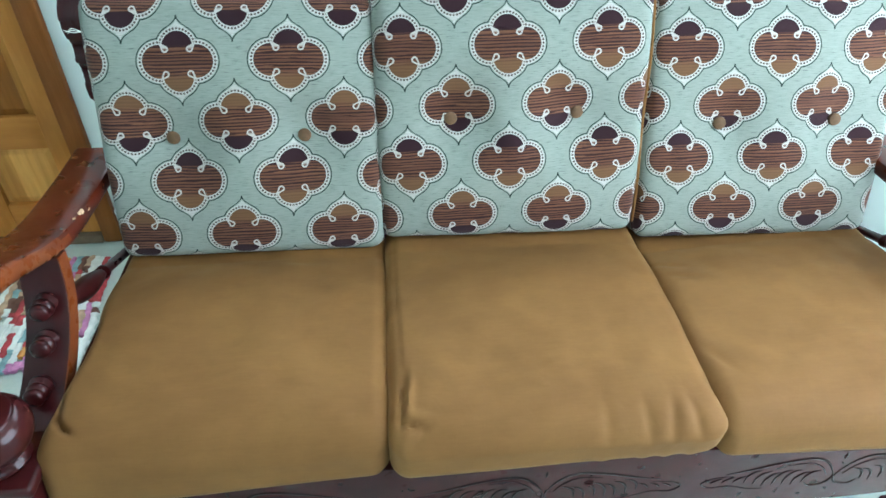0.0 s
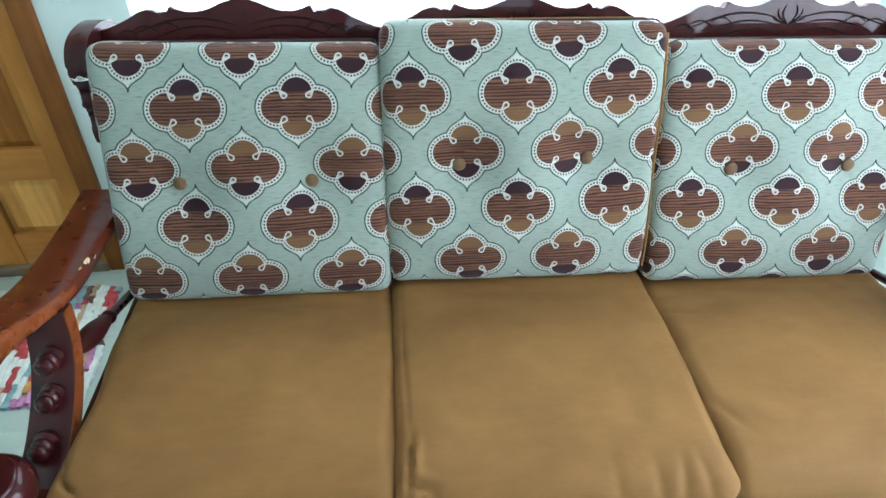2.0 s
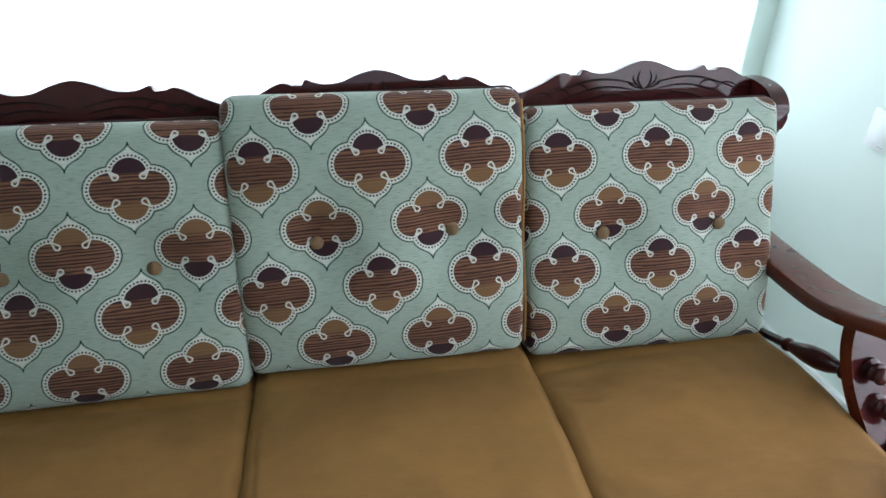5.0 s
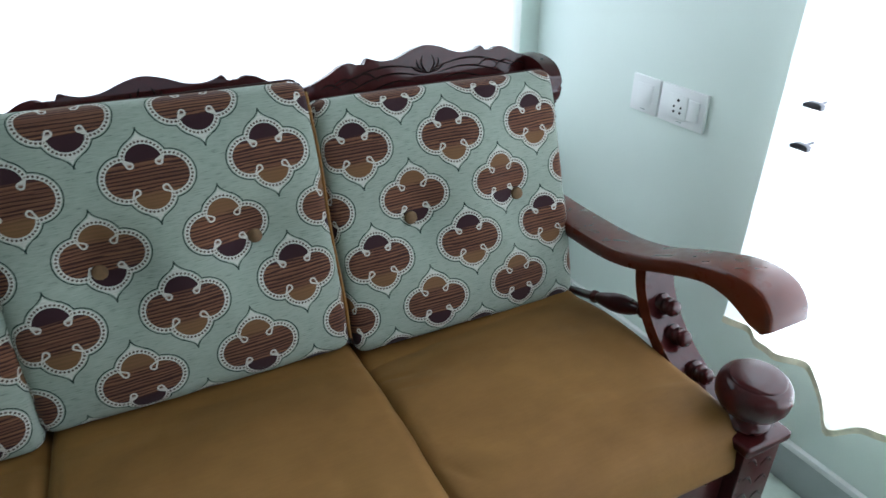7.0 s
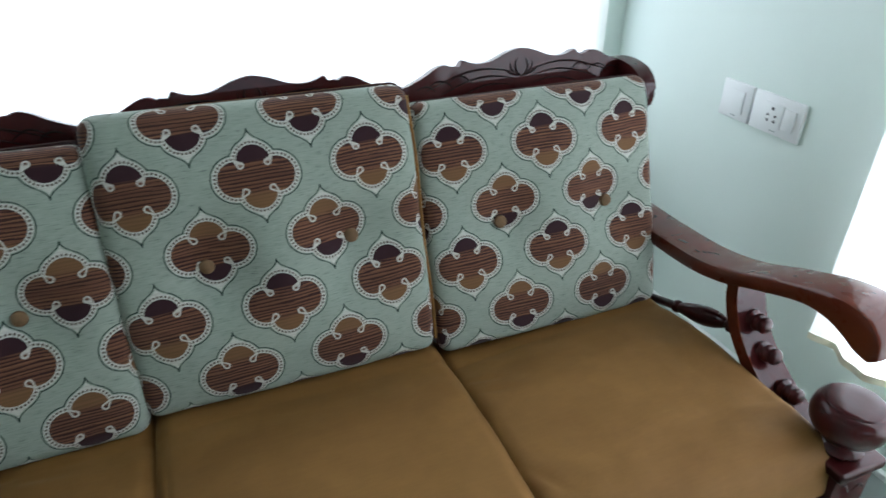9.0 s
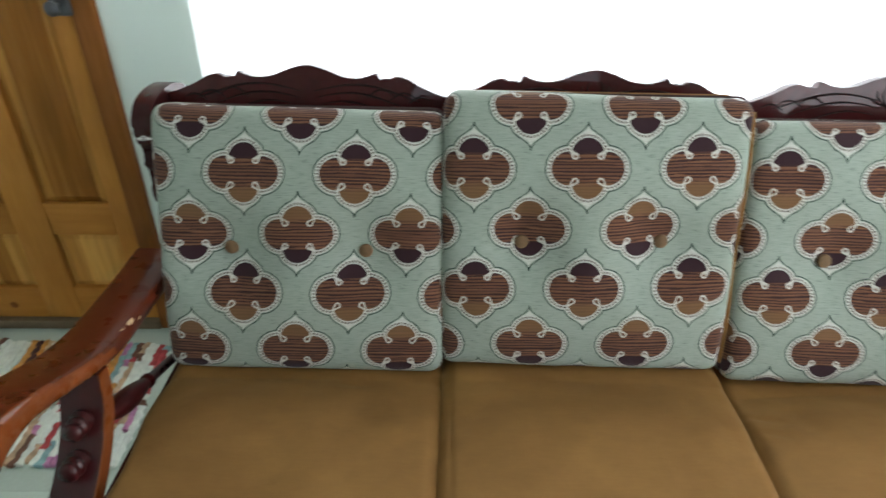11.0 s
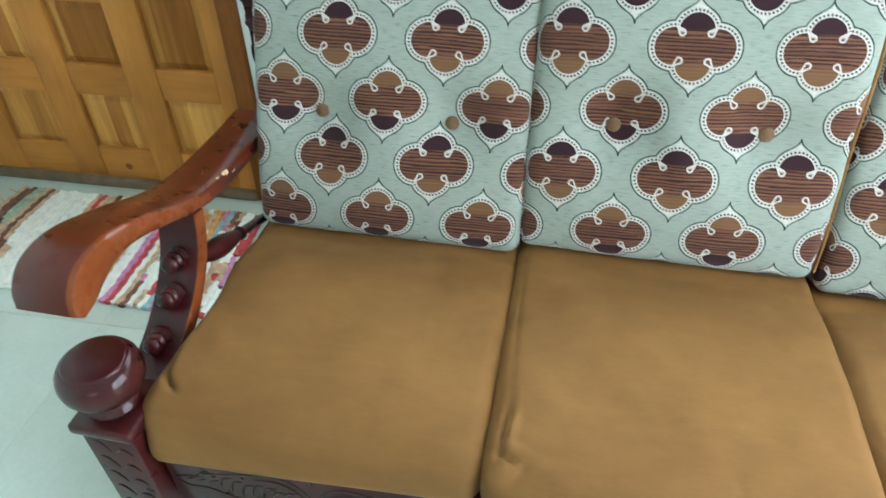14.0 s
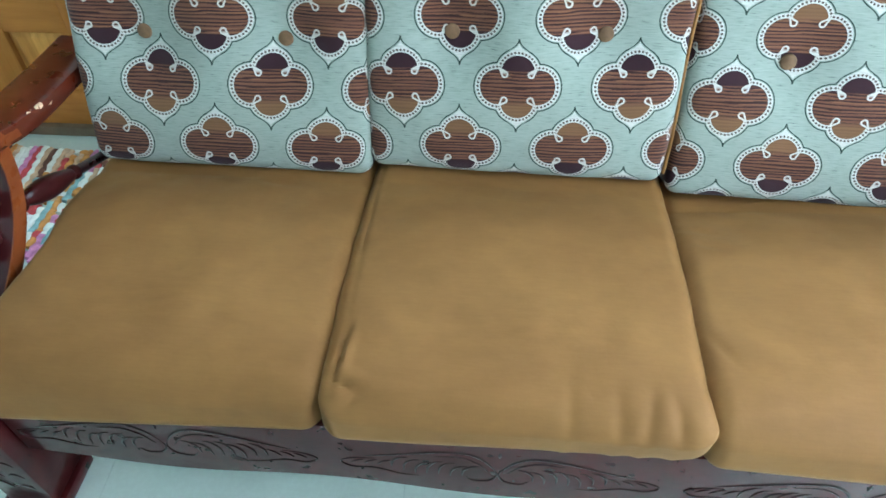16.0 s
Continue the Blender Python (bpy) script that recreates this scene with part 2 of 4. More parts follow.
    weave = noise_tex(t, coords(t, "UV", (7, 80, 1)), 6.0, 4, 0.7)
    aqua = ramp(t, weave, [(0.30, (0.085, 0.110, 0.095)), (0.42, (0.232, 0.274, 0.228)), (0.7, (0.298, 0.340, 0.284))])
    pale = ramp(t, weave, [(0.3, (0.35, 0.34, 0.30)), (0.6, (0.51, 0.50, 0.45))])
    c = mix(t, line.s, aqua, (0.014, 0.032, 0.024))
    c = mix(t, cream.s, c, pale)
    c = mix(t, inside.s, c, brown)
    c = mix(t, (bead * band * (1.0 - inside)).s, c, (0.075, 0.055, 0.045))
    c = mix(t, loop_all.s, c, pale)
    near_dark = 1.0 - ph.abs().soft(0.032, 0.036)
    c = mix(t, (loop_in * (1.0 - near_dark)).s, c, brown)
    t.links.new(c, b.inputs["Base Color"])
    b.inputs["Roughness"].default_value = 0.85
    b.inputs["Sheen Weight"].default_value = 0.1
    b.inputs["Specular IOR Level"].default_value = 0.2
    h = (cream.max(loop_all) * 0.5 + Ex(weave) * 0.6)
    bump(t, b, h.s, 0.5, 0.0020)
    return m


M_CLOTH = quatrefoil_cloth()
M_BUTTON = plain("brown_mustard_button_cloth", (0.125, 0.070, 0.028), 0.8, vary=0.2, scale=120, bump_size=0.001)


def sheer(name, colour):
    m, t, b = material(name)
    t.nodes.remove(b)
    out = [n for n in t.nodes if n.type == "OUTPUT_MATERIAL"][0]
    tr, tl, df = (t.nodes.new("ShaderNodeBsdf" + k) for k in ("Transparent", "Translucent", "Diffuse"))
    w = noise_tex(t, coords(t, scale=(1, 1, 0.25)), 30.0, 3)
    c = ramp(t, w, [(0.3, tuple(k * 0.93 for k in colour)), (0.7, colour)])
    t.links.new(c, tl.inputs[0])
    t.links.new(c, df.inputs[0])
    m1, m2 = t.nodes.new("ShaderNodeMixShader"), t.nodes.new("ShaderNodeMixShader")
    m1.inputs[0].default_value, m2.inputs[0].default_value = 0.3, 0.88
    t.links.new(tl.outputs[0], m1.inputs[1])
    t.links.new(df.outputs[0], m1.inputs[2])
    t.links.new(tr.outputs[0], m2.inputs[1])
    t.links.new(m1.outputs[0], m2.inputs[2])
    t.links.new(m2.outputs[0], out.inputs[0])
    return m


M_SHEER = sheer("white_sheer_cloth", (0.90, 0.90, 0.86))
M_HEM = plain("cream_lace_hem", (0.80, 0.76, 0.58), 0.9, vary=0.15, scale=40)


# ---- mesh helpers ----
def finish(bm, name, mat, smooth=True):
    me = bpy.data.meshes.new(name)
    bmesh.ops.recalc_face_normals(bm, faces=bm.faces)
    bm.to_mesh(me)
    bm.free()
    for p in me.polygons:
        p.use_smooth = smooth
    me.materials.append(mat)
    if smooth:
        me.set_sharp_from_angle(angle=radians(42))
    return me


def part(name, bm, mat, parent=None, label="", smooth=True, m=None):
    ob = new(name, finish(bm, name, mat, smooth))
    if m is not None:
        ob.matrix_world = m
    ob.parent = parent
    if label:
        ob["label"] = label
    return ob


def thing(name, label, category, group="", kind="", at=(0, 0, 0)):
    ob = new(name)
    ob.empty_display_size = 0.05
    ob.location = at
    return tagged(ob, label, category, group, kind)


def box(x0, x1, y0, y1, z0, z1, bevel=0.0, seg=2, bm=None):
    own = bm or bmesh.new()
    vs = bmesh.ops.create_cube(own, size=1.0)["verts"]
    for v in vs:
        v.co = Vector(((x0 + x1) / 2 + v.co.x * (x1 - x0), (y0 + y1) / 2 + v.co.y * (y1 - y0), (z0 + z1) / 2 + v.co.z * (z1 - z0)))
    if bevel:
        es = list({e for v in vs for e in v.link_edges})
        bmesh.ops.bevel(own, geom=es, offset=bevel, segments=seg, affect="EDGES", profile=0.5)
    return own


def lathe(profile, n=28):
    """Turned wood about z: profile of (radius, z)."""
    bm = bmesh.new()
    rings = [[bm.verts.new((r * math.cos(2 * math.pi * i / n), r * math.sin(2 * math.pi * i / n), z)) for i in range(n)] for r, z in profile]
    for a, c in zip(rings, rings[1:]):
        for i in range(n):
            bm.faces.new((a[i], a[(i + 1) % n], c[(i + 1) % n], c[i]))
    bm.faces.new(rings[0][::-1])
    bm.faces.new(rings[-1])
    return bm


def smooth_line(points, n=8):
    """Catmull-Rom through the points."""
    p = [Vector(q) for q in points]
    p = [2 * p[0] - p[1]] + p + [2 * p[-1] - p[-2]]
    out = []
    for i in range(1, len(p) - 2):
        for k in range(n):
            s = k / n
            out.append(0.5 * ((2 * p[i]) + (p[i + 1] - p[i - 1]) * s + (2 * p[i - 1] - 5 * p[i] + 4 * p[i + 1] - p[i + 2]) * s * s + (3 * p[i] - p[i - 1] - 3 * p[i + 1] + p[i + 2]) * s ** 3))
    return out + [p[-2]]


def slab(outline, thick, bevel=0.0):
    """A board from a closed outline in its own xy plane, thick along z."""
    bm = bmesh.new()
    lo = [bm.verts.new((x, y, 0)) for x, y in outline]
    hi = [bm.verts.new((x, y, thick)) for x, y in outline]
    f0, f1 = bm.faces.new(lo[::-1]), bm.faces.new(hi)
    n = len(lo)
    for i in range(n):
        bm.faces.new((lo[i], lo[(i + 1) % n], hi[(i + 1) % n], hi[i]))
    if bevel:
        bmesh.ops.bevel(bm, geom=list(f0.edges) + list(f1.edges), offset=bevel, segments=2, affect="EDGES", profile=0.5, clamp_overlap=True)
    bmesh.ops.triangulate(bm, faces=[f for f in bm.faces if len(f.verts) > 4])
    return bm


def ribbon(bm, pts, width, height, lift=0.0):
    """A tapering leaf-like ridge along pts (in the xy plane), raised along z."""
    pts = [Vector((q[0], q[1], 0)) for q in pts]
    rows = []
    for i, q in enumerate(pts):
        d = (pts[min(i + 1, len(pts) - 1)] - pts[max(i - 1, 0)]).normalized()
        s = Vector((-d.y, d.x, 0))
        k = math.sin(math.pi * (0.06 + 0.88 * i / (len(pts) - 1))) ** 0.7
        rows.append([bm.verts.new(q + s * width * k + Vector((0, 0, lift))), bm.verts.new(q + Vector((0, 0, lift + height * k))), bm.verts.new(q - s * width * k + Vector((0, 0, lift)))])
    for a, c in zip(rows, rows[1:]):
        for i in (0, 1):
            bm.faces.new((a[i], a[i + 1], c[i + 1], c[i]))


def cushion_mesh(w, t, h, r, front, dimples, uv0, seed, crease, n=(48, 10, 44), shape=None, top_drop=0.0, weave=(1, 1, 0, 0)):
    """A stuffed cushion in its own frame: x across, -y the face, z up from its lower edge. uv0: where the cloth's repeat begins; weave: its stretch across and up, turn and skew."""
    bm = bmesh.new()
    uv = bm.loops.layers.uv.new("UVMap")
    half = (w / 2, t / 2, h / 2)
    cache = {}
    wide, tall, turn, skew = weave
    ct, st = math.cos(turn), math.sin(turn)
    det = ct * ct - (skew - st) * st

    def place(p):
        c = [p[i] * half[i] for i in range(3)]
        q = [max(-half[i] + r, min(half[i] - r, c[i])) for i in range(3)]
        d = Vector([c[i] - q[i] for i in range(3)])
        co = Vector(q) + (d.normalized() * r if d.length > 1e-9 else d)
        fx, fz = co.x / half[0], co.z / half[2]
        swell = max(0.0, 1 - abs(fx) ** 2.6) * max(0.0, 1 - abs(fz) ** 2.6)
        co.y += front * swell * (-1 if co.y < 0 else 0.3)
        co.x += 0.006 * fx * max(0.0, 1 - abs(fz) ** 3)
        if co.y < 0:
            for dx, dz, deep, wide in dimples:
                rr = ((co.x - dx) ** 2 + (co.z + half[2] - dz) ** 2) / wide ** 2
                co.y += deep * math.exp(-rr)
        nv = Vector((co.x * 7, co.z * 7, seed))
        co.y += (noise.noise(nv) * 0.5 + noise.noise(nv * 2.7) * 0.25) * crease * (1 if co.y < 0 else 0)
        co.z += noise.noise(Vector((co.x * 3, seed, 3))) * crease * 0.35
        co.z -= top_drop * fx * max(0.0, fz)
        if shape:
            co = shape(co, fx, fz, half)
        return co + Vector((0, 0, half[2]))

    def grid(ax, bx, fixed, sign, na, nb, uvf):
        vs = []
        for j in range(nb + 1):
            row = []
            for i in range(na + 1):
                p = [0, 0, 0]
                p[ax], p[bx], p[fixed] = -1 + 2 * i / na, -1 + 2 * j / nb, sign
                key = tuple(round(k, 5) for k in p)
                if key not in cache:
                    cache[key] = bm.verts.new(place(p))
                row.append((cache[key], uvf(p)))
            vs.append(row)
        for j in range(nb):
            for i in range(na):
                quad = (vs[j][i], vs[j][i + 1], vs[j + 1][i + 1], vs[j + 1][i])
                f = bm.faces.new([q[0] for q in quad])
                for lp, q in zip(f.loops, quad):
                    a, b = q[1]
                    lp[uv].uv = ((a * ct - b * (skew - st)) / det / wide, (b * ct - a * st) / det / tall)

    U = lambda p: p[0] * w / 2 - uv0[0]
    V = lambda p: (p[2] + 1) * h / 2 - uv0[1]
    tt = t * 0.85
    grid(0, 2, 1, -1, n[0], n[2], lambda p: (U(p), V(p)))
    grid(0, 2, 1, 1, n[0] // 2 * 2, n[2], lambda p: (U(p) + 0.1, V(p)))
    grid(0, 1, 2, 1, n[0], n[1], lambda p: (U(p), V(p) + (p[1] + 1) / 2 * tt))
    grid(0, 1, 2, -1, n[0], n[1], lambda p: (U(p), V(p) - (p[1] + 1) / 2 * tt))
    grid(2, 1, 0, 1, n[2], n[1], lambda p: (U(p) + (p[1] + 1) / 2 * tt, V(p)))
    grid(2, 1, 0, -1, n[2], n[1], lambda p: (U(p) - (p[1] + 1) / 2 * tt, V(p)))
    return bm


# ---- the room ----
def room_box(name, x0, x1, y0, y1, z0, z1, mat, parent=None, bevel=0.0, label=""):
    return part(name, box(x0, x1, y0, y1, z0, z1, bevel), mat, parent, label, smooth=bevel > 0, m=ROOM.copy())


WX0, WX1, WY0, WY1, TOP = -2.28, 1.195, -5.6, 0.66, 2.75
TH = 0.2
# wall behind the sofa: door at one side, wide window
DX0, DX1, DTOP = -2.255, -1.145, 2.08
BX0, BX1, BZ0, BZ1 = -0.90, 1.085, 0.57, 2.13


def wall(name, boxes, label):
    bm = bmesh.new()
    for b in boxes:
        box(*b, bm=bm)
    ob = part(name, bm, M_WALL, None, label, smooth=False, m=ROOM.copy())
    return tagged(ob, label, "wall", kind="structure")


wall("wall_north", [(WX0 - TH, DX0, WY1, WY1 + TH, FLOOR, TOP), (DX0, DX1, WY1, WY1 + TH, DTOP, TOP), (DX1, BX0, WY1, WY1 + TH, FLOOR, TOP),
                    (BX0, BX1, WY1, WY1 + TH, FLOOR, BZ0), (BX0, BX1, WY1, WY1 + TH, BZ1, TOP), (BX1, WX1 + TH, WY1, WY1 + TH, FLOOR, TOP)],
     "pale mint painted wall behind the sofa with door and window")
SY0, SY1, SZ0, SZ1 = -1.81, -0.255, 0.30, 1.95
wall("wall_east", [(WX1, WX1 + TH, SY1, WY1, FLOOR, TOP), (WX1, WX1 + TH, SY0, SY1, FLOOR, SZ0), (WX1, WX1 + TH, SY0, SY1, SZ1, TOP), (WX1, WX1 + TH, WY0, SY0, FLOOR, TOP)],
     "pale mint painted wall with a switch board and a curtained window")
wall("wall_west", [(WX0 - TH, WX0, WY0, WY1, FLOOR, TOP)], "pale mint painted plain wall beside the door")
RX0, RX1, RZ0, RZ1 = -1.01, 1.01, 0.88, 2.22
wall("wall_south", [(WX0 - TH, RX0, WY0 - TH, WY0, FLOOR, TOP), (RX1, WX1 + TH, WY0 - TH, WY0, FLOOR, TOP), (RX0, RX1, WY0 - TH, WY0, FLOOR, RZ0), (RX0, RX1, WY0 - TH, WY0, RZ1, TOP)],
     "pale mint painted wall with an open window")
ceil = tagged(room_box("ceiling", WX0 - TH, WX1 + TH, WY0 - TH, WY1 + TH, TOP, TOP + 0.12, M_CEIL), "white painted plain ceiling", "ceiling", kind="structure")
floor = tagged(room_box("floor", WX0 - TH, WX1 + TH, WY0 - TH, WY1 + TH, FLOOR - 0.12, FLOOR - 0.0012, M_GROUT), "glossy pale cream square floor tiles with thin joints", "floor", kind="structure")


def skirting(name, x0, x1, y0, y1):
    ob = thing(name, "grey tile skirting with a pale top edge along the wall", "skirting", kind="structure")
    room_box("skirting_tile", x0, x1, y0, y1, FLOOR, 0.082, M_SKIRT, ob, 0.002)
    room_box("skirting_edge", x0 - (0.002 if x1 - x0 < 0.1 else 0), x1, y0 - (0.002 if y1 - y0 < 0.1 else 0), y1, 0.082, 0.098, M_SKIRTTOP, ob, 0.002)
    return ob


skirting("baseboard_east", WX1 - 0.014, WX1 - 0.0005, WY0, WY1 - 0.015)
skirting("baseboard_west", WX0 + 0.0005, WX0 + 0.014, WY0, WY1 - 0.02)
skirting("baseboard_north", DX1 + 0.002, WX1 - 0.016, WY1 - 0.014, WY1 - 0.0005)


# ---- door with raised frame and sunken panels ----
def door():
    d = thing("door_1", "closed yellow-brown teak panel door in a darker frame", "door", kind="structure")
    y = WY1
    # jambs, head and threshold
    room_box("jamb", DX1 - 0.058, DX1 - 0.001, y - 0.022, y + 0.10, FLOOR, DTOP, M_JAMB, d, 0.004, "darker reddish-brown door jamb")
    room_box("jamb", DX0 + 0.001, DX0 + 0.045, y - 0.022, y + 0.10, FLOOR, DTOP, M_JAMB, d, 0.004)
    room_box("door_head", DX0 + 0.045, DX1 - 0.058, y - 0.020, y + 0.10, DTOP - 0.06, DTOP - 0.001, M_JAMB, d, 0.004)
    room_box("threshold", DX0 + 0.046, DX1 - 0.059, y - 0.026, y + 0.10, FLOOR, 0.012, M_SILL, d, 0.003, "grey-brown worn threshold strip")
    x0, x1 = DX0 + 0.047, DX1 - 0.060
    cols = [(-2.056, -1.860), (-1.754, -1.560), (-1.453, -1.262)]
    f0, f1 = y - 0.008, y + 0.030
    for a, b in ((x0, cols[0][0]), (cols[0][1], cols[1][0]), (cols[1][1], cols[2][0]), (cols[2][1], x1)):
        room_box("stile", a, b, f0, f1, 0.014, DTOP - 0.062, M_DOOR, d, 0.003)
    rows12 = [(0.130, 0.327), (0.431, 0.625), (0.722, 1.18), (1.29, 1.90)]
    rows3 = [(0.132, 0.327), (0.431, 1.18), (1.29, 1.90)]
    for c, (a, b) in enumerate(cols):
        rows = rows3 if c == 2 else rows12
        edges = [0.014] + [v for r in rows for v in r] + [DTOP - 0.062]
        for k in range(0, len(edges), 2):
            room_box("rail", a + 0.0004, b - 0.0004, f0 + 0.0015, f1 - 0.001, edges[k], edges[k + 1], M_DOORH, d, 0.003)
        for lo, hi in rows:
            bm = bmesh.new()
            # a field with sloping margins, sunk in the frame
            s = 0.022
            ring0 = [bm.verts.new(q) for q in ((a, f0 + 0.020, lo), (b, f0 + 0.020, lo), (b, f0 + 0.020, hi), (a, f0 + 0.020, hi))]
            ring1 = [bm.verts.new(q) for q in ((a + s, f0 + 0.011, lo + s), (b - s, f0 + 0.011, lo + s), (b - s, f0 + 0.011, hi - s), (a + s, f0 + 0.011, hi - s))]
            ring2 = [bm.verts.new((v.co.x, f1 - 0.005, v.co.z)) for v in ring0]
            for i in range(4):
                k = (i + 1) % 4
                bm.faces.new((ring0[i], ring0[k], ring1[k], ring1[i]))
                bm.faces.new((ring2[i], ring2[k], ring0[k], ring0[i]))
            bm.faces.new(ring1)
            bm.faces.new(ring2[::-1])
            part("door_panel", bm, M_PANEL, d, smooth=False, m=ROOM.copy())
    # lock case high on the meeting stile
    lock = room_box("lock_case", -1.245, -1.195, f0 - 0.024, f0 - 0.0005, 0.965, 1.10, M_METAL, d, 0.005, "black metal lock case")
    part("knob", lathe([(0.006, 0), (0.007, 0.02), (0.016, 0.026), (0.018, 0.036), (0.010, 0.042)], 16), M_METAL, lock, m=pose(-1.22, f0 - 0.024, 0.99, 90, 0, 0))
    # knot in the lowest rail
    part("wood_knot", lathe([(0.013, 0), (0.011, 0.0012), (0.004, 0.0016)], 14), M_JAMB, d, "dark wood knot", m=ROOM @ pose(-1.66, f0 + 0.0016, 0.062, 90, 0, 0))


door()


# ---- windows and curtains ----
def window(name, label, frame_boxes):
    w = thing(name, label, "window", kind="structure")
    for b in frame_boxes:
        room_box("window_frame", *b, M_SKIRTTOP, w, 0.003)
    return w


window("window_1", "wide bright white-framed window behind the sofa",
       [(BX0 + 0.001, BX1 - 0.001, WY1 + 0.10, WY1 + 0.15, BZ0 + 0.001, BZ0 + 0.05), (BX0 + 0.001, BX1 - 0.001, WY1 + 0.10, WY1 + 0.15, BZ1 - 0.05, BZ1 - 0.001),
        (BX0 + 0.001, BX0 + 0.045, WY1 + 0.10, WY1 + 0.15, BZ0 + 0.05, BZ1 - 0.05), (BX1 - 0.045, BX1 - 0.001, WY1 + 0.10, WY1 + 0.15, BZ0 + 0.05, BZ1 - 0.05)])
window("window_2", "bright white-framed window behind a sheer curtain",
       [(WX1 + 0.10, WX1 + 0.15, SY0 + 0.001, SY1 - 0.001, SZ0 + 0.001, SZ0 + 0.05), (WX1 + 0.10, WX1 + 0.15, SY0 + 0.001, SY1 - 0.001, SZ1 - 0.05, SZ1 - 0.001),
        (WX1 + 0.10, WX1 + 0.15, SY0 + 0.001, SY0 + 0.045, SZ0 + 0.05, SZ1 - 0.05), (WX1 + 0.10, WX1 + 0.15, SY1 - 0.045, SY1 - 0.001, SZ0 + 0.05, SZ1 - 0.05)])
window("window_3", "plain white-framed open window", [(RX0 + 0.001, RX1 - 0.001, WY0 - 0.12, WY0 - 0.07, RZ0 + 0.001, RZ0 + 0.05), (RX0 + 0.001, RX1 - 0.001, WY0 - 0.12, WY0 - 0.07, RZ1 - 0.05, RZ1 - 0.001)])


def curtain(name, label, a, b, z_top, hem, fold, depth, axis, at):
    """A sheer cloth in soft folds; hem(s) is its lower edge at s metres along."""
    c = thing(name, label, "curtain")
    bm, lace = bmesh.new(), bmesh.new()
    n, rows = int((b - a) / 0.012), 12
    grid = []
    for i in range(n + 1):
        s = a + (b - a) * i / n
        lo = hem(s)
        col = []
        for j in range(rows + 1):
            z = lo + (z_top - lo) * j / rows
            k = depth * (0.5 + 0.5 * (1 - j / rows)) * (math.sin(s * fold) + 0.4 * math.sin(s * fold * 2.3 + 1.0 + 0.8 * z))
            col.append((s, at + k, z) if axis == "x" else (at + k, s, z))
        grid.append(col)
    vs = [[bm.verts.new(p) for p in col] for col in grid]
    for i in range(n):
        for j in range(rows):
            bm.faces.new((vs[i][j], vs[i + 1][j], vs[i + 1][j + 1], vs[i][j + 1]))
    part("cloth", bm, M_SHEER, c, m=ROOM.copy())
    out = -0.003
    for i in range(n):
        q = []
        for k in (i, i + 1):
            p = Vector(grid[k][0])
            off = Vector((0, out, 0)) if axis == "x" else Vector((out, 0, 0))
            q += [p + off, p + off + Vector((0, 0, 0.018))]
        v4 = [lace.verts.new(v) for v in q]
        lace.faces.new((v4[0], v4[2], v4[3], v4[1]))
    bmesh.ops.remove_doubles(lace, verts=lace.verts, dist=1e-5)
    bmesh.ops.solidify(lace, geom=lace.faces[:], thickness=0.0015)
    part("hem", lace, M_HEM, c, "cream lace hem", m=ROOM.copy())
    # rod on two brackets
    rod = lathe([(0.010, a - 0.06), (0.010, b + 0.06)], 12)
    part("curtain_rod", rod, M_METAL, c, m=ROOM @ (pose(0, at, z_top + 0.004, 0, 90, 0) if axis == "x" else pose(at, 0, z_top + 0.004, -90, 0, 0)))
    return c


curtain("curtain", "white sheer curtain glowing with daylight behind the sofa", BX0 + 0.005, BX1 - 0.005, 2.2, lambda s: 0.42 + 0.012 * math.sin(s * 21), 44, 0.014, "x", WY1 - 0.055)
curtain("curtain", "white sheer curtain with a wavy cream lace hem", -1.85, -0.250, 2.05,
        lambda s: 0.335 + 0.010 * math.sin(s * 23) - 0.040 * min(1, max(0, (-0.42 - s) / 0.15)) - 0.060 * math.exp(-((s + 0.545) / 0.045) ** 2) - 0.05 * math.exp(-((s + 0.90) / 0.06) ** 2), 36, 0.016, "y", WX1 - 0.055)


